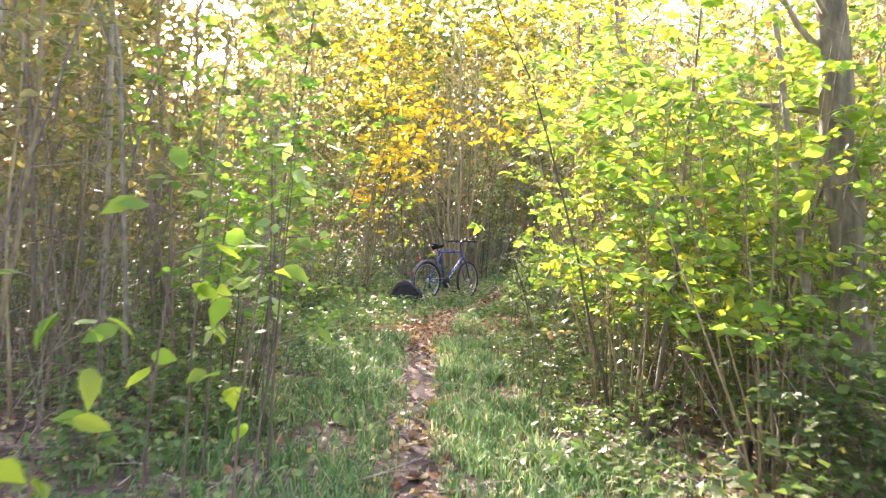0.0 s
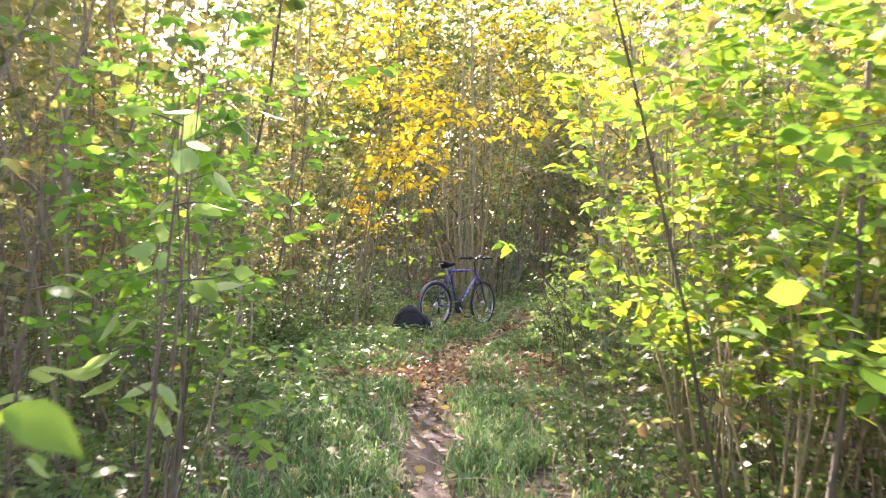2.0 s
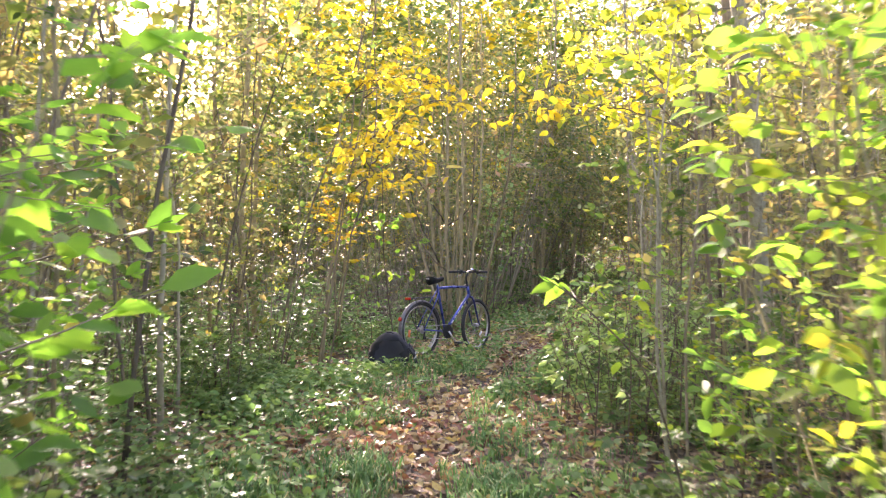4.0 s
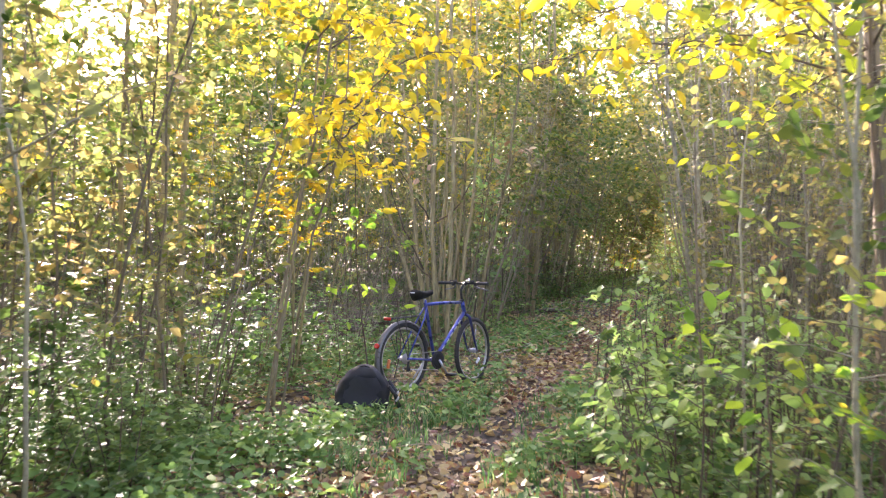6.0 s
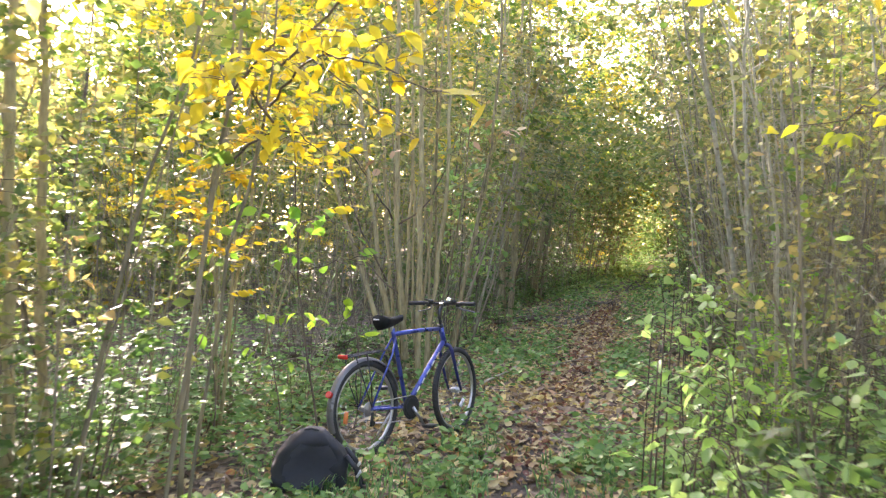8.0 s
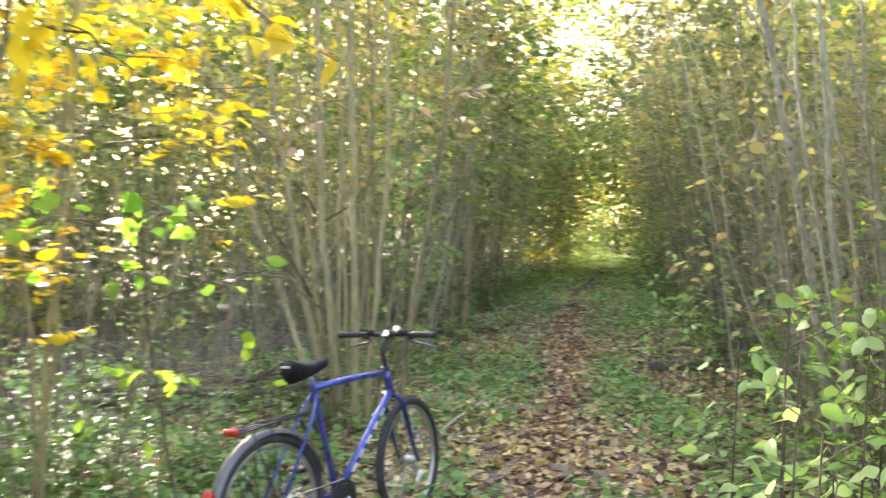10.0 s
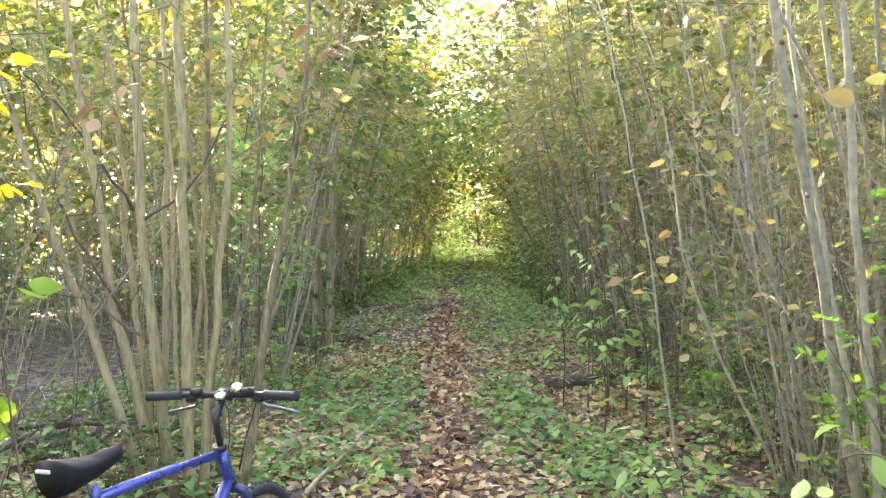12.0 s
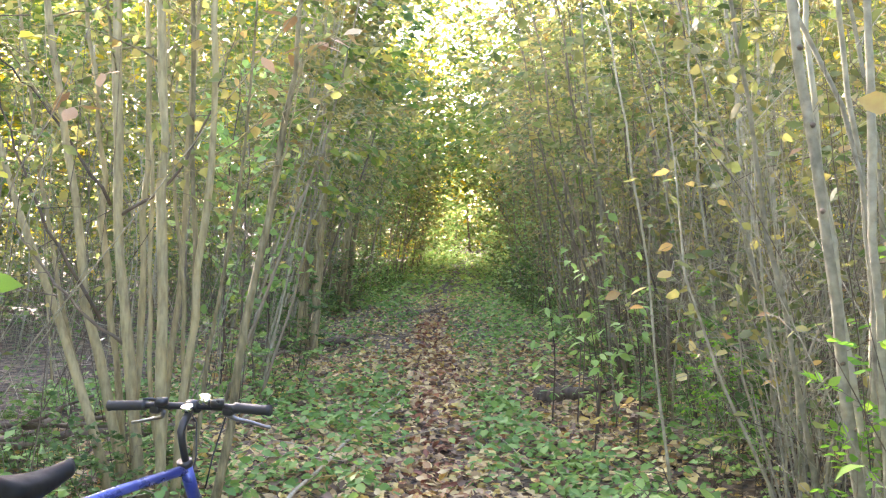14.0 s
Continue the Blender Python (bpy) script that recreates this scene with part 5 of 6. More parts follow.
def shoots():
    near = "leafy shoots close to the path"
    lab = "thin shoot with a few large yellow-green leaves"
    for k, (x, y, h, n) in enumerate(((0.42, 4.66, 1.35, 6), (0.62, 4.98, 1.30, 5), (0.28, 4.2, 1.15, 6), (0.25, 5.4, 1.75, 4), (0.58, 5.3, 0.95, 3), (0.30, 3.75, 1.1, 5))):
        leafy_shoot(400 + k, x, y, [(0.02, 0.02, h * 0.5), (0.10, 0.05, h)], 0.45, LEAF_BRIGHT, lab, near, n, 0.115)
    for k, (x, y, h, n) in enumerate(((-1.40, 17.45, 0.95, 3), (-0.95, 18.25, 1.45, 5), (-1.75, 17.1, 1.5, 4))):
        leafy_shoot(420 + k, x, y, [(0.08, 0.0, h * 0.25), (0.0, 0.05, h * 0.6), (-0.06, 0.05, h)], 0.55, LEAF_BRIGHT, "thin curved shoot with bright yellow leaves beside the bicycle", "shoots beside the bicycle", n, 0.125)
    spray = pole_plant("curved_shoot", "thin dark curved shoot with bright green leaf sprays above the backpack", "shoot", "", BARK_DARK, LEAF_LIME, 416, [
        ([(-0.94, 17.0, 0.0), (-1.0, 17.0, 0.4), (-1.08, 17.0, 0.9), (-1.14, 17.0, 1.3), (-1.15, 17.0, 1.6)], 0.008, 1.65)], twigs=2, twig_len=0.12, per_twig=2, leaf=0.08, first=0.9)
    for k, (pts, n) in enumerate((([(-1.13, 17.0, 1.5), (-1.25, 16.95, 1.6), (-1.4, 16.9, 1.64), (-1.5, 16.85, 1.6)], 7), ([(-1.15, 17.0, 1.58), (-1.05, 16.97, 1.66), (-0.95, 16.93, 1.67), (-0.85, 16.9, 1.63)], 7),
                                  ([(-1.14, 17.0, 1.3), (-0.9, 17.0, 1.38), (-0.7, 17.0, 1.43), (-0.57, 17.0, 1.41)], 3), ([(-1.08, 17.0, 0.95), (-0.95, 17.0, 1.03), (-0.85, 17.0, 1.03), (-0.77, 17.0, 0.98)], 2),
                                  ([(-1.08, 17.0, 0.9), (-1.15, 17.0, 1.0), (-1.22, 17.0, 1.03), (-1.27, 17.0, 1.0)], 2), ([(-1.14, 17.0, 1.25), (-1.22, 17.0, 1.4), (-1.3, 17.0, 1.45), (-1.38, 17.0, 1.42)], 4))):
        leafy_branch(spray, pts, 0.004, n, 0.095, LEAF_LIME if k < 2 or k == 5 else LEAF_BRIGHT, BARK_DARK, 410 + k)
    leafy_shoot(417, 1.5, 9.75, [(-0.04, 0.0, 0.5), (-0.2, -0.05, 1.05), (-0.52, -0.12, 1.33)], 0.85, LEAF_LIME, "tall thin shoot with large fresh leaves near the path", near, 2, 0.12)
    for k, (x, y, h) in enumerate(((0.30, 6.35, 1.7), (0.15, 6.8, 1.9), (0.05, 6.1, 1.5))):
        leafy_shoot(430 + k, x, y, [(0.02, 0.02, h * 0.5), (0.08, 0.05, h)], 0.4, LEAF_PALE, "thin shoot with fresh green leaves", near, 11, 0.10)
    for k, (x, y, h) in enumerate(((1.22, 13.1, 1.38), (1.42, 12.7, 1.2), (1.55, 13.6, 1.55))):
        leafy_shoot(435 + k, x, y, [(0.02, 0.0, h * 0.5), (-0.05, -0.04, h)], 0.5, LEAF_BRIGHT, "thin shoot with large bright green leaves over the low bush", "tall shoots of the low bush", 6, 0.115)
    for k in range(54):
        r = np.random.default_rng(540 + k)
        x, y = r.uniform(0.9, 2.4), r.uniform(13.7, 16.2)
        h = r.uniform(0.65, 1.0) * (0.8 + 0.4 * (x - 0.9)) * (1.25 if k % 4 == 0 else 1.0)
        leafy_shoot(540 + k, x, y, [(0.02, 0.0, h * 0.5), (r.normal(0, 0.1), r.normal(0, 0.1), h)], 0.3, LEAF_PALE, "shoot of a low bush with broad pale-green leaves", "shoots of the low bush", 12, 0.085, 0.72)
    for k, (x, y, h) in enumerate(((1.0, 16.1, 1.2), (1.12, 16.5, 1.35), (1.3, 16.3, 1.3), (1.05, 16.8, 1.15), (1.28, 16.9, 1.4), (0.9, 15.7, 1.05), (1.5, 16.6, 1.25))):
        leafy_shoot(600 + k, x, y, [(0.02, 0.0, h * 0.5), (0.04, -0.03, h)], 0.3, LEAF_PALE, "tall shoot of a low bush with broad pale-green leaves", "shoots of the low bush", 11, 0.078, 0.72)
    for k in range(11):
        r = np.random.default_rng(480 + k)
        h = r.uniform(0.5, 1.0)
        leafy_shoot(480 + k, r.uniform(1.35, 2.3), r.uniform(11.0, 13.5), [(0.02, 0.0, h * 0.5), (r.normal(0, 0.1), r.normal(0, 0.1), h)], 0.3, LEAF_PALE, "low green shoot at the trail's edge", "low shoots at the edge", 10, 0.075, 0.75)
    for k, (x, y, h) in enumerate(((2.42, 22.1, 1.35), (2.5, 21.5, 1.15), (2.72, 22.5, 1.3), (2.3, 21.8, 0.9), (2.35, 22.4, 1.6), (2.6, 22.2, 1.75), (2.2, 22.6, 1.1), (2.55, 22.9, 1.45), (2.15, 21.4, 0.8), (1.98, 17.5, 0.9), (2.12, 17.2, 1.0), (2.2, 17.7, 0.7), (1.75, 19.3, 0.35), (1.95, 19.6, 0.4))):
        leafy_shoot(500 + k, x, y, [(0.02, 0.0, h * 0.5), (-0.05, 0.03, h)], 0.3, LEAF_PALE, "seedling with fresh pale-green leaves among the stems", "green seedlings by the trail", 11, 0.095, 0.75)


cover()
woods()
tangle()
far_woods()
landmarks()
shoots()

# ---- bicycle ----
BLUE = paint("blue_enamel", (0.05, 0.075, 0.34), 0.3, 0.3, 0.6, 0.35)
DARK_BLUE = paint("dark_blue_enamel", (0.025, 0.03, 0.13), 0.35, 0.25, 0.4, 0.35)
RUBBER = paint("black_rubber", (0.03, 0.03, 0.032), 0.7, vary=0.4)
BLACK = paint("black_plastic", (0.02, 0.02, 0.024), 0.4)
CHROME = paint("chrome", (0.75, 0.75, 0.76), 0.18, 1.0, vary=0.1)
ALLOY = paint("brushed_alloy", (0.52, 0.52, 0.53), 0.38, 1.0, vary=0.2)
DULL = paint("dull_alloy", (0.22, 0.22, 0.23), 0.45, 0.9, vary=0.25)
GREY_GUARD = paint("grey_mudguard", (0.16, 0.155, 0.16), 0.35, 0.3)
RED = paint("red_reflector", (0.62, 0.03, 0.02), 0.25, coat=0.6)
ORANGE = paint("orange_reflector", (0.75, 0.20, 0.05), 0.3, coat=0.6)
WHITE = paint("white_decal", (0.75, 0.75, 0.78), 0.4)
LEATHER = paint("black_saddle", (0.012, 0.012, 0.013), 0.62, vary=0.35)
LEATHER.node_tree.nodes["Principled BSDF"].inputs["Specular IOR Level"].default_value = 0.22


def ring(g, c, radius, thick, n=40, sides=8, start=0.0, end=2 * math.pi, flat=1.0):
    """A ring or arc in the plane of a wheel."""
    full = abs(end - start - 2 * math.pi) < 1e-6
    ang = np.linspace(start, end, n + 1)
    v, f = [], []
    for a in ang[:-1] if full else ang:
        for j in range(sides):
            b = 2 * math.pi * j / sides
            r = radius + thick * math.cos(b)
            v.append((c[0] + r * math.cos(a), c[1] + thick * flat * math.sin(b), c[2] + r * math.sin(a)))
    m = len(v) // sides
    for i in range(m if full else m - 1):
        k = (i + 1) % m
        for j in range(sides):
            l = (j + 1) % sides
            f.append((i * sides + j, k * sides + j, k * sides + l, i * sides + l))
    g.add(v, f)
    return g


def disc(g, c, axis, r, half, n=20):
    a = np.array(axis, float)
    g.tube([np.array(c) - a * half, np.array(c) - a * half * 0.98, np.array(c) + a * half * 0.98, np.array(c) + a * half], [r * 0.9, r, r, r * 0.9], n)
    return g


def box(g, c, size, turn=None):
    """A box with chamfered edges, about c."""
    bm = bmesh.new()
    bmesh.ops.create_cube(bm, size=1.0)
    bmesh.ops.scale(bm, vec=size, verts=bm.verts)
    bmesh.ops.bevel(bm, geom=bm.edges[:], offset=min(size) * 0.22, segments=1, affect="EDGES")
    if turn is not None:
        bmesh.ops.transform(bm, matrix=turn, verts=bm.verts)
    bm.verts.index_update()
    g.add([tuple(v.co + Vector(c)) for v in bm.verts], [tuple(v.index for v in f.verts) for f in bm.faces])
    bm.free()
    return g


def wheel(name, parent, x, turn, pivot):
    """Rim with tyre, hub and spokes; the parts turn about the pivot with the steering."""
    c = np.array((x, 0, 0.335))

    def turned(g):
        r = np.array(Matrix.Rotation(turn, 3, "Z"))
        g.v = [(v - pivot) @ r.T + pivot for v in g.v]
        return g

    rim = part(name, turned(ring(Geo(), c, 0.286, 0.012, 48, 8, flat=0.95)), ALLOY, parent, "spoked wheel with alloy rim")
    part("tyre", turned(ring(Geo(), c, 0.313, 0.023, 56, 10)), RUBBER, rim, "worn black tyre")
    knobs = Geo()
    for i in range(72):
        a = 2 * math.pi * i / 72
        m = Matrix.Rotation(-a, 4, "Y")
        box(knobs, c + np.array((math.cos(a), 0, math.sin(a))) * 0.335, (0.006, 0.030 if i % 2 else 0.018, 0.012), m)
    part("tread", turned(knobs), RUBBER, rim)
    hub = Geo()
    hub.tube([c + (0, -0.055, 0), c + (0, -0.03, 0), c + (0, -0.028, 0), c + (0, 0.028, 0), c + (0, 0.03, 0), c + (0, 0.055, 0)], [0.010, 0.010, 0.024, 0.022, 0.010, 0.010], 12)
    part("hub", turned(hub), ALLOY, rim)
    for i in range(28):
        a, b = 2 * math.pi * i / 28, 2 * math.pi * (i + (2.6 if i % 4 < 2 else -2.6)) / 28
        s = 0.026 if i % 2 else -0.026
        p = c + np.array((0.02 * math.cos(b), s, 0.02 * math.sin(b)))
        q = c + np.array((0.278 * math.cos(a), 0, 0.278 * math.sin(a)))
        part("spoke", turned(Geo().tube([p, q], 0.0013, 4)), CHROME, rim)
    return rim, turned


def bicycle():
    root = tagged(new("bicycle"), "blue mountain bike with rear rack and mudguard standing on grass", "bicycle")
    bb, seat, head_t, head_b = (0.44, 0, 0.29), (0.31, 0, 0.83), (0.855, 0, 0.845), (0.89, 0, 0.735)
    steer, pivot = radians(9), np.array((0.88, 0, 0))
    f = Geo()
    f.tube([seat, (0.58, 0, 0.836), (0.86, 0, 0.832)], 0.0165, 12)
    f.tube([bb, head_b], 0.0205, 12)
    f.tube([bb, seat, (0.298, 0, 0.872)], 0.0165, 12)
    f.tube([head_b, head_t], 0.021, 12)
    disc(f, bb, (0, 1, 0), 0.024, 0.036, 14)
    for s in (-1, 1):
        f.tube([(0.42, 0.028 * s, 0.292), (0.30, 0.045 * s, 0.305), (0.0, 0.062 * s, 0.335)], 0.0095, 8)
        f.tube([(0.312, 0.018 * s, 0.80), (0.25, 0.042 * s, 0.70), (0.0, 0.062 * s, 0.335)], 0.008, 8)
    part("frame", f, BLUE, root, "glossy blue diamond frame")
    for k in range(5):
        u, w = 0.26 + 0.13 * k, 0.05
        p = np.array(bb) + (np.array(head_b) - np.array(bb)) * u
        d = (np.array(head_b) - np.array(bb)) / np.linalg.norm(np.array(head_b) - np.array(bb))
        m = Matrix.Rotation(-math.atan2(d[2], d[0]), 4, "Y")
        part("decal", box(Geo(), p + np.array((0, -0.0195, 0)), (w, 0.004, 0.013), m), WHITE, root, "white lettering band")
    rear, _ = wheel("rear_wheel", root, 0.0, 0.0, pivot)
    front, turned = wheel("front_wheel", root, 1.06, steer, pivot)
    part("reflector", box(Geo(), (-0.19, 0.0, 0.30), (0.030, 0.022, 0.085), Matrix.Rotation(0.2, 4, "Y")), ORANGE, rear, "orange spoke reflector")
    part("reflector", turned(box(Geo(), (1.17, 0.0, 0.22), (0.025, 0.02, 0.075), Matrix.Rotation(0.8, 4, "Y"))), WHITE, front, "pale spoke reflector")
    cas = Geo()
    for i, r in enumerate((0.050, 0.044, 0.038, 0.032, 0.027)):
        disc(cas, (0, -0.034 - 0.005 * i, 0.335), (0, 1, 0), r, 0.0012, 22)
    part("cassette", cas, ALLOY, rear)
    fork = Geo()
    for s in (-1, 1):
        fork.tube([(0.893, 0.0, 0.715), (0.905, 0.045 * s, 0.695), (0.92, 0.055 * s, 0.66), (1.01, 0.056 * s, 0.43), (1.06, 0.056 * s, 0.335)], [0.018, 0.016, 0.015, 0.011, 0.009], 10)
    part("fork", turned(fork), DARK_BLUE, root, "dark blue steel fork")
    for c in ((0.852, 0, 0.853), (0.892, 0, 0.727)):
        part("headset_cup", disc(Geo(), c, (-0.3, 0, 0.95), 0.0245, 0.010, 14), BLACK, root)
    st = Geo()
    st.tube([(0.853, 0, 0.85), (0.835, 0, 0.915), (0.828, 0, 0.955), (0.845, 0, 0.980), (0.895, 0, 1.018)], [0.0115, 0.0115, 0.0125, 0.013, 0.012], 10)
    disc(st, (0.90, 0, 1.022), (0, 1, 0), 0.021, 0.022, 14)
    part("stem", turned(st), BLACK, root, "black quill handlebar stem")
    part("stem_cap", turned(disc(Geo(), (0.868, 0, 1.022), (-0.3, 0, 0.95), 0.019, 0.008, 16)), CHROME, root, "shiny round cap on the stem")
    bar = Geo()
    bar.tube([(0.865, -0.275, 1.022), (0.885, -0.16, 1.024), (0.90, -0.05, 1.022), (0.90, 0.05, 1.022), (0.885, 0.16, 1.024), (0.865, 0.275, 1.022)], 0.0115, 10)
    hb = part("handlebar", turned(bar), BLACK, root, "flat black handlebar")
    for s in (-1, 1):
        g = Geo()
        ys = np.linspace(0.16, 0.285, 12)
        pts = [(0.884 - 0.02 * (y - 0.16) / 0.14, s * y, 1.024 - 0.002 * (y - 0.16) / 0.14) for y in ys]
        g.tube(pts, [0.018 if i in (0, 11) else (0.0165 if i % 2 else 0.0155) for i in range(12)], 12)
        part("grip", turned(g), RUBBER, hb, "black rubber grip")
        lv = Geo()
        lv.tube([(0.905, s * 0.11, 1.000), (0.935, s * 0.135, 0.978), (0.945, s * 0.18, 0.968), (0.935, s * 0.235, 0.958), (0.938, s * 0.25, 0.955)], [0.008, 0.007, 0.006, 0.005, 0.006], 8)
        part("brake_lever", turned(lv), DULL, hb, "dull grey brake lever")
        cl = Geo()
        box(cl, (0.900, s * 0.13, 1.012), (0.045, 0.035, 0.030))
        part("lever_clamp", turned(cl), BLACK, hb)
        sh = Geo()
        disc(sh, (0.878, s * 0.10, 1.038), (0, 0, 1), 0.022, 0.011, 16)
        sh.tube([(0.872, s * 0.105, 1.044), (0.845, s * 0.12, 1.052), (0.832, s * 0.135, 1.052)], [0.006, 0.005, 0.004], 6)
        part("shifter", turned(sh), BLACK, hb, "black thumb shifter")
        cab = Geo()
        cab.tube([(0.93, s * 0.11, 1.003), (0.985, s * 0.08, 1.01), (1.0, s * 0.05, 0.95), (0.96, s * 0.03, 0.85), (0.91, s * 0.03, 0.76)], 0.0028, 6)
        part("cable", turned(cab), BLACK, root, "black brake cable")
    bell = Geo()
    bell.tube([(0.878, -0.060, 1.034), (0.878, -0.060, 1.042), (0.878, -0.060, 1.054), (0.878, -0.060, 1.064), (0.878, -0.060, 1.068)], [0.020, 0.023, 0.022, 0.014, 0.004], 18)
    part("bell", turned(bell), CHROME, hb, "chrome bicycle bell")
    # saddle: wide at the back, narrow nose
    sd = Geo()
    xs = np.linspace(0, 1, 15)
    v, n = [], 14
    for u in xs:
        half = 0.068 * (1 - u) ** 1.2 * (1 if u > 0.1 else 0.6 + 4 * u) + 0.021 * (1 if u < 0.94 else 0.6)
        zt = 0.953 - 0.014 * math.sin(u * 3.1) - 0.010 * u
        for j in range(n):
            b = 2 * math.pi * j / n
            down = 0.062 * (1 - u) ** 1.3 + 0.024
            v.append((0.155 + 0.255 * u, half * math.cos(b), zt + (0.024 if math.sin(b) > 0 else down) * math.sin(b)))
    fs = [(i * n + j, (i + 1) * n + j, (i + 1) * n + (j + 1) % n, i * n + (j + 1) % n) for i in range(14) for j in range(n)]
    sd.add(v, fs + [tuple(range(n)), tuple(range(14 * n, 15 * n))[::-1]])
    saddle = part("saddle", sd, LEATHER, root, "black padded saddle")
    part("saddle_patch", box(Geo(), (0.150, 0.02, 0.945), (0.012, 0.05, 0.010)), WHITE, saddle, "white mark on the saddle's back")
    rails = Geo()
    for s in (-1, 1):
        rails.tube([(0.17, 0.03 * s, 0.925), (0.22, 0.022 * s, 0.905), (0.30, 0.022 * s, 0.905), (0.38, 0.012 * s, 0.935)], 0.0035, 6)
    part("rails", rails, CHROME, saddle)
    post = Geo()
    post.tube([(0.305, 0, 0.84), (0.281, 0, 0.905)], 0.0135, 12)
    part("seatpost", post, ALLOY, root)
    # rack over the rear wheel
    rack = part("rear_rack", Geo().tube([(0.27, 0, 0.725), (0.18, 0.02, 0.725), (-0.19, 0.055, 0.715), (-0.205, 0, 0.715), (-0.19, -0.055, 0.715), (0.18, -0.02, 0.725), (0.27, 0, 0.724)], 0.0045, 6), BLACK, root, "black wire luggage rack")
    for y in (-0.02, 0.02):
        part("rack_rail", Geo().tube([(0.18, y, 0.722), (-0.20, y, 0.713)], 0.004, 6), BLACK, rack)
    for x in (0.1, -0.05, -0.16):
        part("rack_crossbar", Geo().tube([(x, -0.052, 0.719), (x, 0.052, 0.719)], 0.004, 6), BLACK, rack)
    for s in (-1, 1):
        part("rack_stay", Geo().tube([(-0.02, 0.048 * s, 0.718), (-0.01, 0.075 * s, 0.5), (0.0, 0.068 * s, 0.345)], 0.0045, 6), BLACK, rack)
        part("rack_stay", Geo().tube([(-0.14, 0.053 * s, 0.717), (-0.07, 0.075 * s, 0.5), (0.0, 0.068 * s, 0.345)], 0.0045, 6), BLACK, rack)
    part("rack_reflector", box(Geo(), (-0.212, 0, 0.715), (0.018, 0.085, 0.030)), RED, rack, "red reflector")
    mg = Geo()
    ang = np.linspace(radians(15), radians(200), 30)
    v = []
    for a in ang:
        for y, dz in ((-0.029, -0.013), (-0.022, 0.0), (0, 0.006), (0.022, 0.0), (0.029, -0.013)):
            r = 0.352 + dz
            v.append((r * math.cos(a), y, 0.335 + r * math.sin(a)))
            v.append(((r - 0.003) * math.cos(a), y * 0.96, 0.335 + (r - 0.003) * math.sin(a)))
    fs = []
    for i in range(29):
        for j in range(4):
            a0, b0 = i * 10 + 2 * j, (i + 1) * 10 + 2 * j
            fs += [(a0, b0, b0 + 2, a0 + 2), (a0 + 1, a0 + 3, b0 + 3, b0 + 1)]
    mg.add(v, fs)
    guard = part("mudguard", mg, GREY_GUARD, root, "grey plastic rear mudguard")
    part("tail_reflector", disc(Geo(), (-0.345, 0, 0.475), (-0.93, 0, 0.35), 0.024, 0.012, 16), RED, guard, "round red tail reflector")
    # drive on the right-hand side
    cr = Geo()
    disc(cr, (0.44, -0.048, 0.29), (0, 1, 0), 0.088, 0.003, 36)
    disc(cr, (0.44, -0.056, 0.29), (0, 1, 0), 0.070, 0.003, 30)
    ch = part("chainring", cr, BLACK, root, "black chainring with guard disc")
    for s, a in ((-1, radians(-55)), (1, radians(125))):
        e = np.array((0.44 + 0.17 * math.cos(a), s * 0.085, 0.29 + 0.17 * math.sin(a)))
        part("crank", Geo().tube([(0.44, s * 0.066, 0.29), e], [0.013, 0.010], 8), ALLOY, ch)
        part("pedal", box(Geo(), e + np.array((0, s * 0.055, 0)), (0.085, 0.085, 0.022)), BLACK, ch, "black plastic pedal")
    chn = Geo()
    chn.tube([(0.0, -0.046, 0.375), (0.22, -0.047, 0.375), (0.44, -0.048, 0.378)], 0.004, 6)
    chn.tube([(0.03, -0.046, 0.235), (0.22, -0.047, 0.215), (0.44, -0.048, 0.202)], 0.004, 6)
    part("chain", chn, ALLOY, root)
    der = Geo()
    box(der, (0.01, -0.055, 0.265), (0.022, 0.014, 0.10), Matrix.Rotation(0.2, 4, "Y"))
    disc(der, (0.025, -0.05, 0.235), (0, 1, 0), 0.020, 0.004, 14)
    part("derailleur", der, BLACK, root)
    for x0, s, pts in ((0, 1, [(0.27, 0.03, 0.66), (0.24, 0.04, 0.65)]),):
        g = Geo()
        for q in (-1, 1):
            box(g, (0.272, 0.035 * q, 0.655), (0.020, 0.014, 0.075), Matrix.Rotation(-0.5, 4, "Y"))
        part("rear_brake", g, BLACK, root)
    stand = Geo()
    stand.tube([(0.36, 0.05, 0.29), (0.30, 0.13, 0.13), (0.26, 0.19, 0.0)], [0.009, 0.009, 0.011], 8)
    part("kickstand", stand, ALLOY, root)
    root.matrix_basis = pose(*BIKE)


BIKE = (-0.74, 17.50, 0.01, -2.5, 0, 54.7)
bicycle()


# ---- backpack, fallen wood ----
BARK_PALE = bark_material("pale_branch", (0.26, 0.22, 0.15), (0.58, 0.52, 0.40))
PACK = paint("dark_cloth", (0.025, 0.026, 0.032), 0.75, vary=0.4, scale=30)
PANEL = paint("slate_mesh", (0.042, 0.042, 0.056), 0.6, vary=0.3, scale=40)
STRAP = paint("grey_webbing", (0.5, 0.5, 0.5), 0.7)


def pack_size(u):
    """Half width and half depth of the pack at the share u of its height."""
    w = 0.236 * (1 - 0.20 * u ** 1.6) * (0.93 + 0.07 * min(1, u * 8)) * (1 - 0.66 * max(0.0, (u - 0.5) / 0.5) ** 2.2)
    return w, 0.14 * (1 - 0.40 * u) * (1 - max(0, (u - 0.85) / 0.15) ** 2 * 0.4)


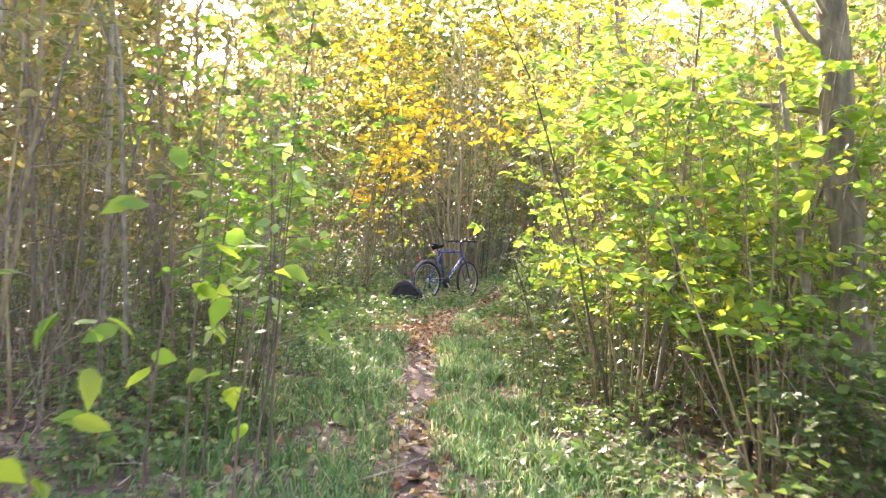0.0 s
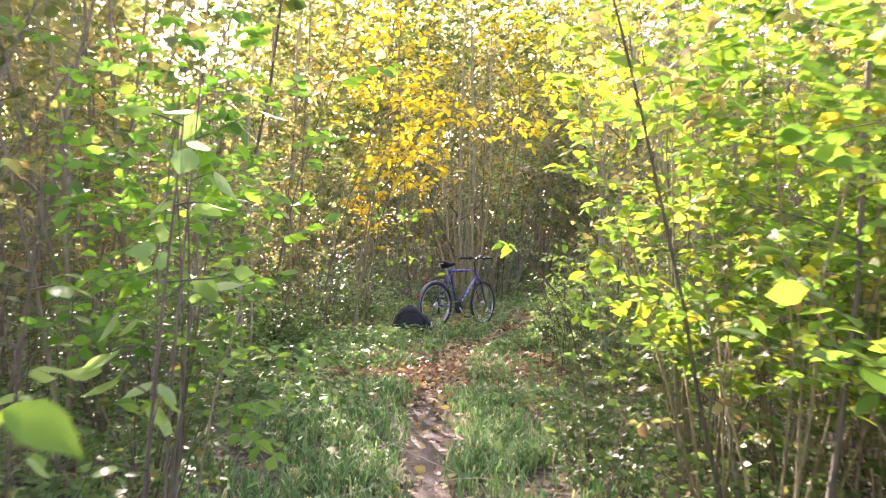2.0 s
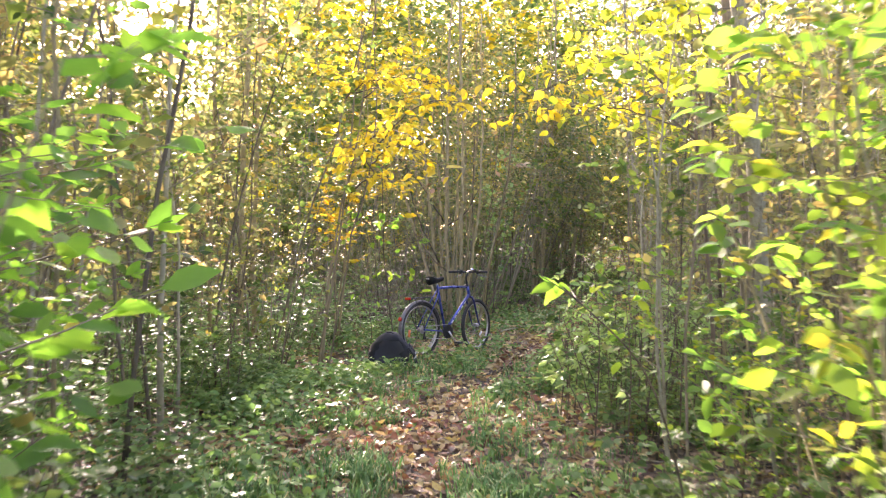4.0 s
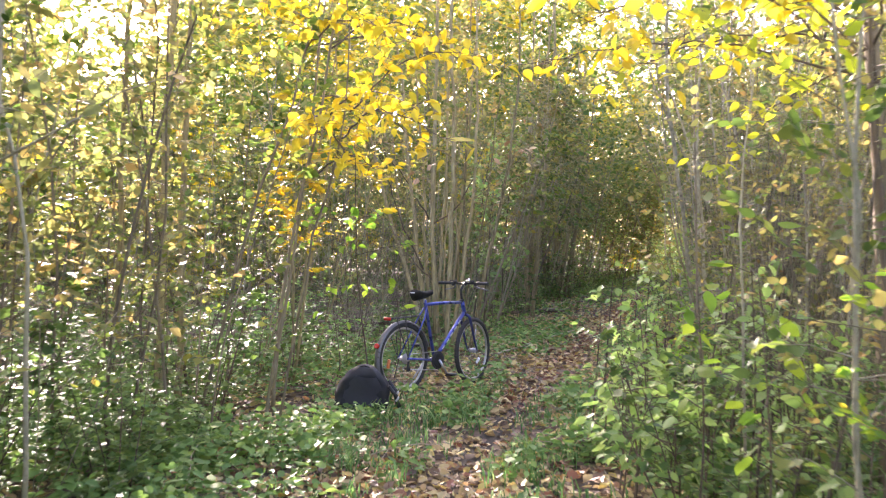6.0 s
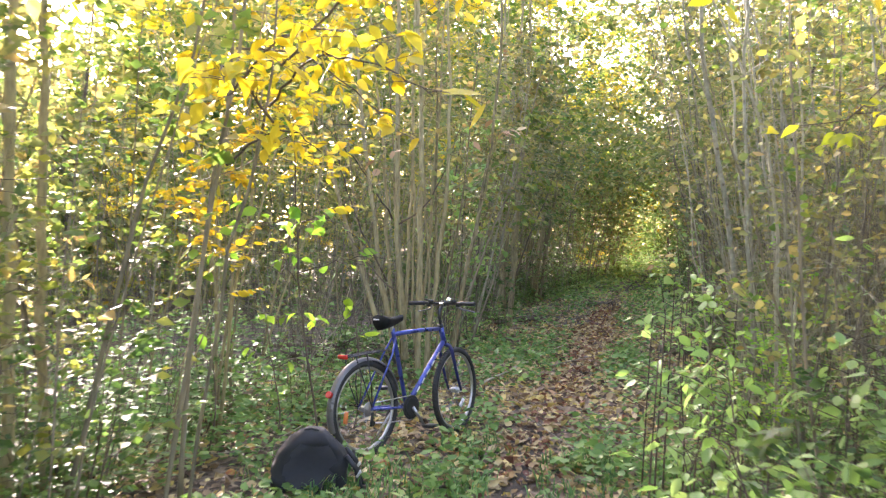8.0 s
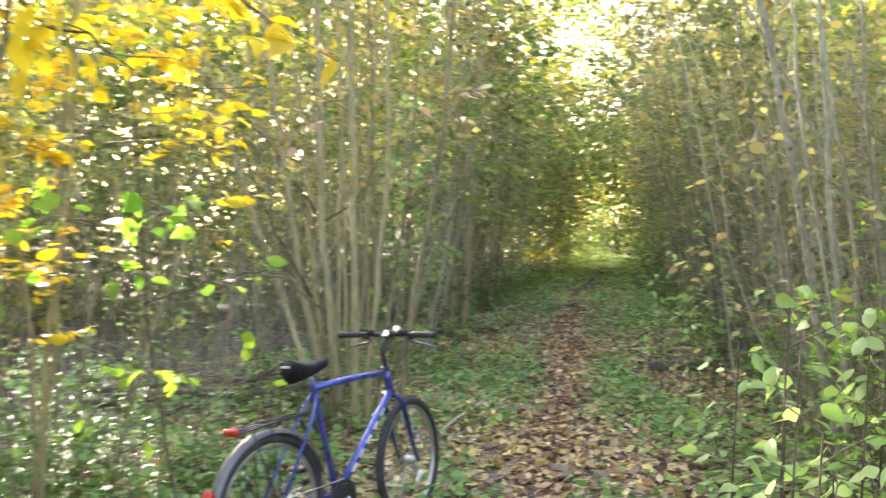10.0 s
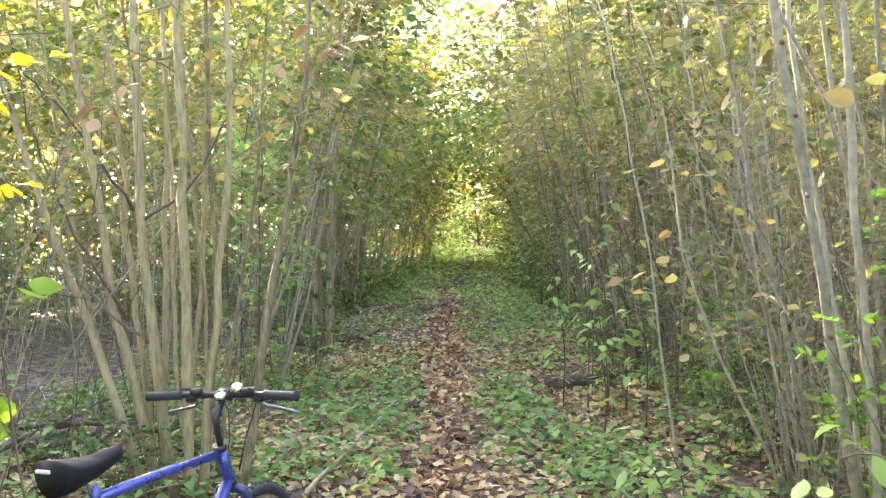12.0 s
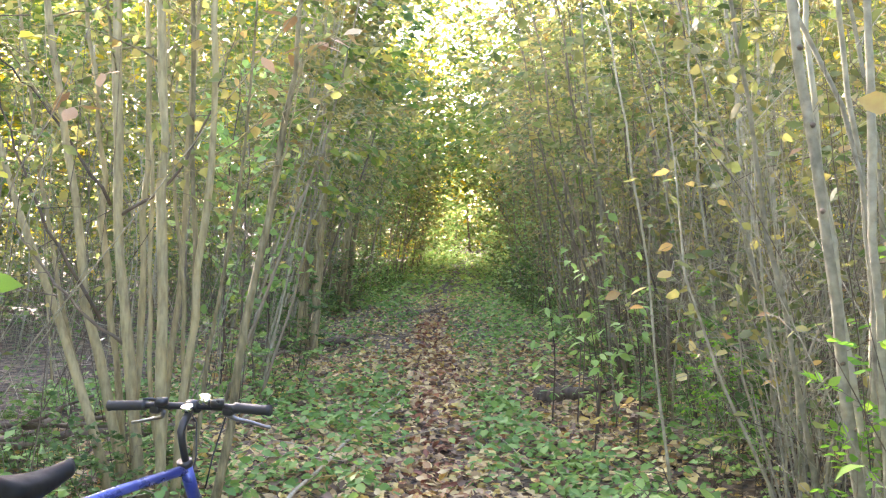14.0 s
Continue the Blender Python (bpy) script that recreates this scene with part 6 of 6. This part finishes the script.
def backpack():
    root = tagged(new("backpack"), "dark charcoal backpack lying on the grass", "backpack")
    g = Geo()
    rows, n, v = 14, 32, []
    for i in range(rows + 1):
        u = i / rows
        w, d = pack_size(u)
        for j in range(n):
            b = 2 * math.pi * j / n
            c, s = math.cos(b), math.sin(b)
            x, y = w * math.copysign(abs(c) ** 0.6, c), d * math.copysign(abs(s) ** 0.6, s)
            dent = 0.045 * max(0, 1 - (x / (w * 0.8)) ** 2) * (1 if s < 0 else 0) * math.sin(min(1, u * 1.15) * 3.0)
            fold = 0.007 * math.sin(11 * u + 2.3 * b) + 0.004 * math.sin(23 * u - 5 * b)
            v.append((x + fold, y + dent + fold, 0.38 * u + 0.016 * math.cos(7 * x) * u))
    fs = [(i * n + j, i * n + (j + 1) % n, (i + 1) * n + (j + 1) % n, (i + 1) * n + j) for i in range(rows) for j in range(n)]
    g.add(v, fs + [tuple(range(n))[::-1], tuple(range(rows * n, rows * n + n))])
    part("body", g, PACK, root)
    panel = Geo()
    v, m = [], 9
    for i in range(m):
        for j in range(m):
            p, q = i / (m - 1), j / (m - 1)
            u = 0.07 + 0.83 * q
            w, d = pack_size(u)
            x = (p - 0.5) * 2 * w * 0.74
            dent = 0.045 * max(0, 1 - (x / (w * 0.8)) ** 2) * math.sin(min(1, u * 1.15) * 3.0)
            v.append((x, -d * (1 - (abs(x) / w) ** 1.667) ** 0.6 + dent - 0.031, 0.38 * u))
    panel.add(v, [(i * m + j, (i + 1) * m + j, (i + 1) * m + j + 1, i * m + j + 1) for i in range(m - 1) for j in range(m - 1)])
    panel.add([(x, y + 0.04, z) for x, y, z in v], [(i * m + j, i * m + j + 1, (i + 1) * m + j + 1, (i + 1) * m + j) for i in range(m - 1) for j in range(m - 1)])
    part("back_panel", panel, PANEL, root, "slate-grey padded back panel")
    part("handle", Geo().tube([(-0.07, 0, 0.365), (-0.055, 0, 0.395), (-0.02, 0, 0.405), (0.02, 0, 0.395), (0.03, 0, 0.365)], 0.009, 8), BLACK, root)
    for k, y in enumerate((-0.06, 0.05)):
        s = Geo()
        s.tube([(0.20, y, 0.27), (0.27, y - 0.02, 0.20), (0.30, y - 0.03, 0.10), (0.36, y - 0.06, 0.02)], [0.016, 0.018, 0.016, 0.010], 8)
        part("shoulder_strap", s, BLACK, root)
        part("buckle", box(Geo(), (0.285, y - 0.03, 0.175), (0.016, 0.03, 0.045), Matrix.Rotation(0.5, 4, "Y")), STRAP, root, "pale strap buckle")
    root.matrix_basis = pose(-0.98, 16.68, ground_z(-0.98, 16.68) + 0.0, 14, 5, 12)


def log(label, a, b, r, mat, seed, group=""):
    rng = np.random.default_rng(seed)
    a, b = np.array(a, float), np.array(b, float)
    c = (a + b) / 2
    root = tagged(new("fallen_branch"), label, "branch", group)
    root.location = (c[0], c[1], 0)
    pts = np.array([a + (b - a) * u for u in np.linspace(0, 1, 16)])
    for i, p in enumerate(pts):
        pts[i, 2] = ground_z(p[0], p[1]) + r * 0.8 + p[2]
    pts[1:-1] += rng.normal(0, r * 0.5, (14, 3)) * (1, 1, 0.3)
    off = np.array([c[0], c[1], 0])
    part("wood", Geo().tube(pts - off, r * (1 - 0.5 * np.linspace(0, 1, 16)) * (1 + rng.normal(0, 0.08, 16)), 9), mat, root)
    for _ in range(4):
        q, t = along(pts, rng.uniform(0.3, 0.95))
        tw = wander(rng, q - off, (rng.normal(), rng.normal(), 0.25), min(0.28, rng.uniform(3, 12) * r), 4, 0.15)
        part("twig", Geo().tube(tw, np.linspace(r * 0.35, r * 0.12, 5), 5), mat, root)


def fallen():
    log("long pale fallen branch lying across the litter", (0.02, 20.35, 0.05), (1.10, 23.75, 0.07), 0.0135, BARK_PALE, 501)
    log("dark rotten log at the trail's edge", (2.30, 23.40, 0), (2.98, 23.72, 0), 0.09, BARK_DARK, 502)
    log("short dark fallen branch lying beside the trail", (2.1, 31.0, 0), (2.75, 31.9, 0), 0.06, BARK_DARK, 503)
    log("dark mossy log lying in the leaves", (-0.5, 26.9, 0), (0.95, 27.6, 0), 0.085, BARK_DARK, 504)
    log("dark fallen branch behind the bicycle", (-2.3, 21.6, 0.1), (-0.6, 22.2, 0.1), 0.05, BARK_DARK, 505)
    for k, (a, c, r) in enumerate((((-3.0, 21.2, 0.25), (-1.2, 22.6, 0.1), 0.035), ((-2.6, 22.4, 0.1), (-1.0, 21.4, 0.3), 0.03), ((-3.2, 21.9, 0.0), (-1.4, 21.5, 0.15), 0.045), ((-2.2, 20.9, 0.1), (-1.3, 22.2, 0.35), 0.022), ((-0.3, 25.9, 0.05), (0.4, 26.6, 0.1), 0.03))):
        log("dark dead branch in a heap of brushwood", a, c, r, BARK_DARK, 520 + k, "brushwood heap")
    log("thin dead branch lying in the weeds", (-1.9, 15.1, 0.05), (-0.9, 15.9, 0.0), 0.012, BARK_DEAD, 506)
    log("thin dead branch lying in the undergrowth", (2.2, 19.3, 0.05), (3.1, 19.8, 0.1), 0.014, BARK_DEAD, 507)
    rng = np.random.default_rng(9)
    g = Geo()
    for _ in range(700):
        y = rng.uniform(4, 34)
        x = rng.uniform(left_x(y) - 2.5, right_x(y) + 2.5)
        if abs(x - trail_x(y)) < 0.3 and rng.random() < 0.8:
            continue
        az, ln = rng.random() * 6.283, rng.uniform(0.15, 0.8)
        z = ground_z(x, y) + 0.012
        g.tube(wander(rng, (x, y, z), (math.cos(az), math.sin(az), rng.uniform(0, 0.3)), ln, 4, 0.1, -0.01), np.linspace(0.005, 0.002, 5), 4, False)
    tagged(part("dead_twigs", g, BARK_DEAD), "thin dead twigs strewn over the forest floor", "twigs", kind="stuff")


backpack()
fallen()
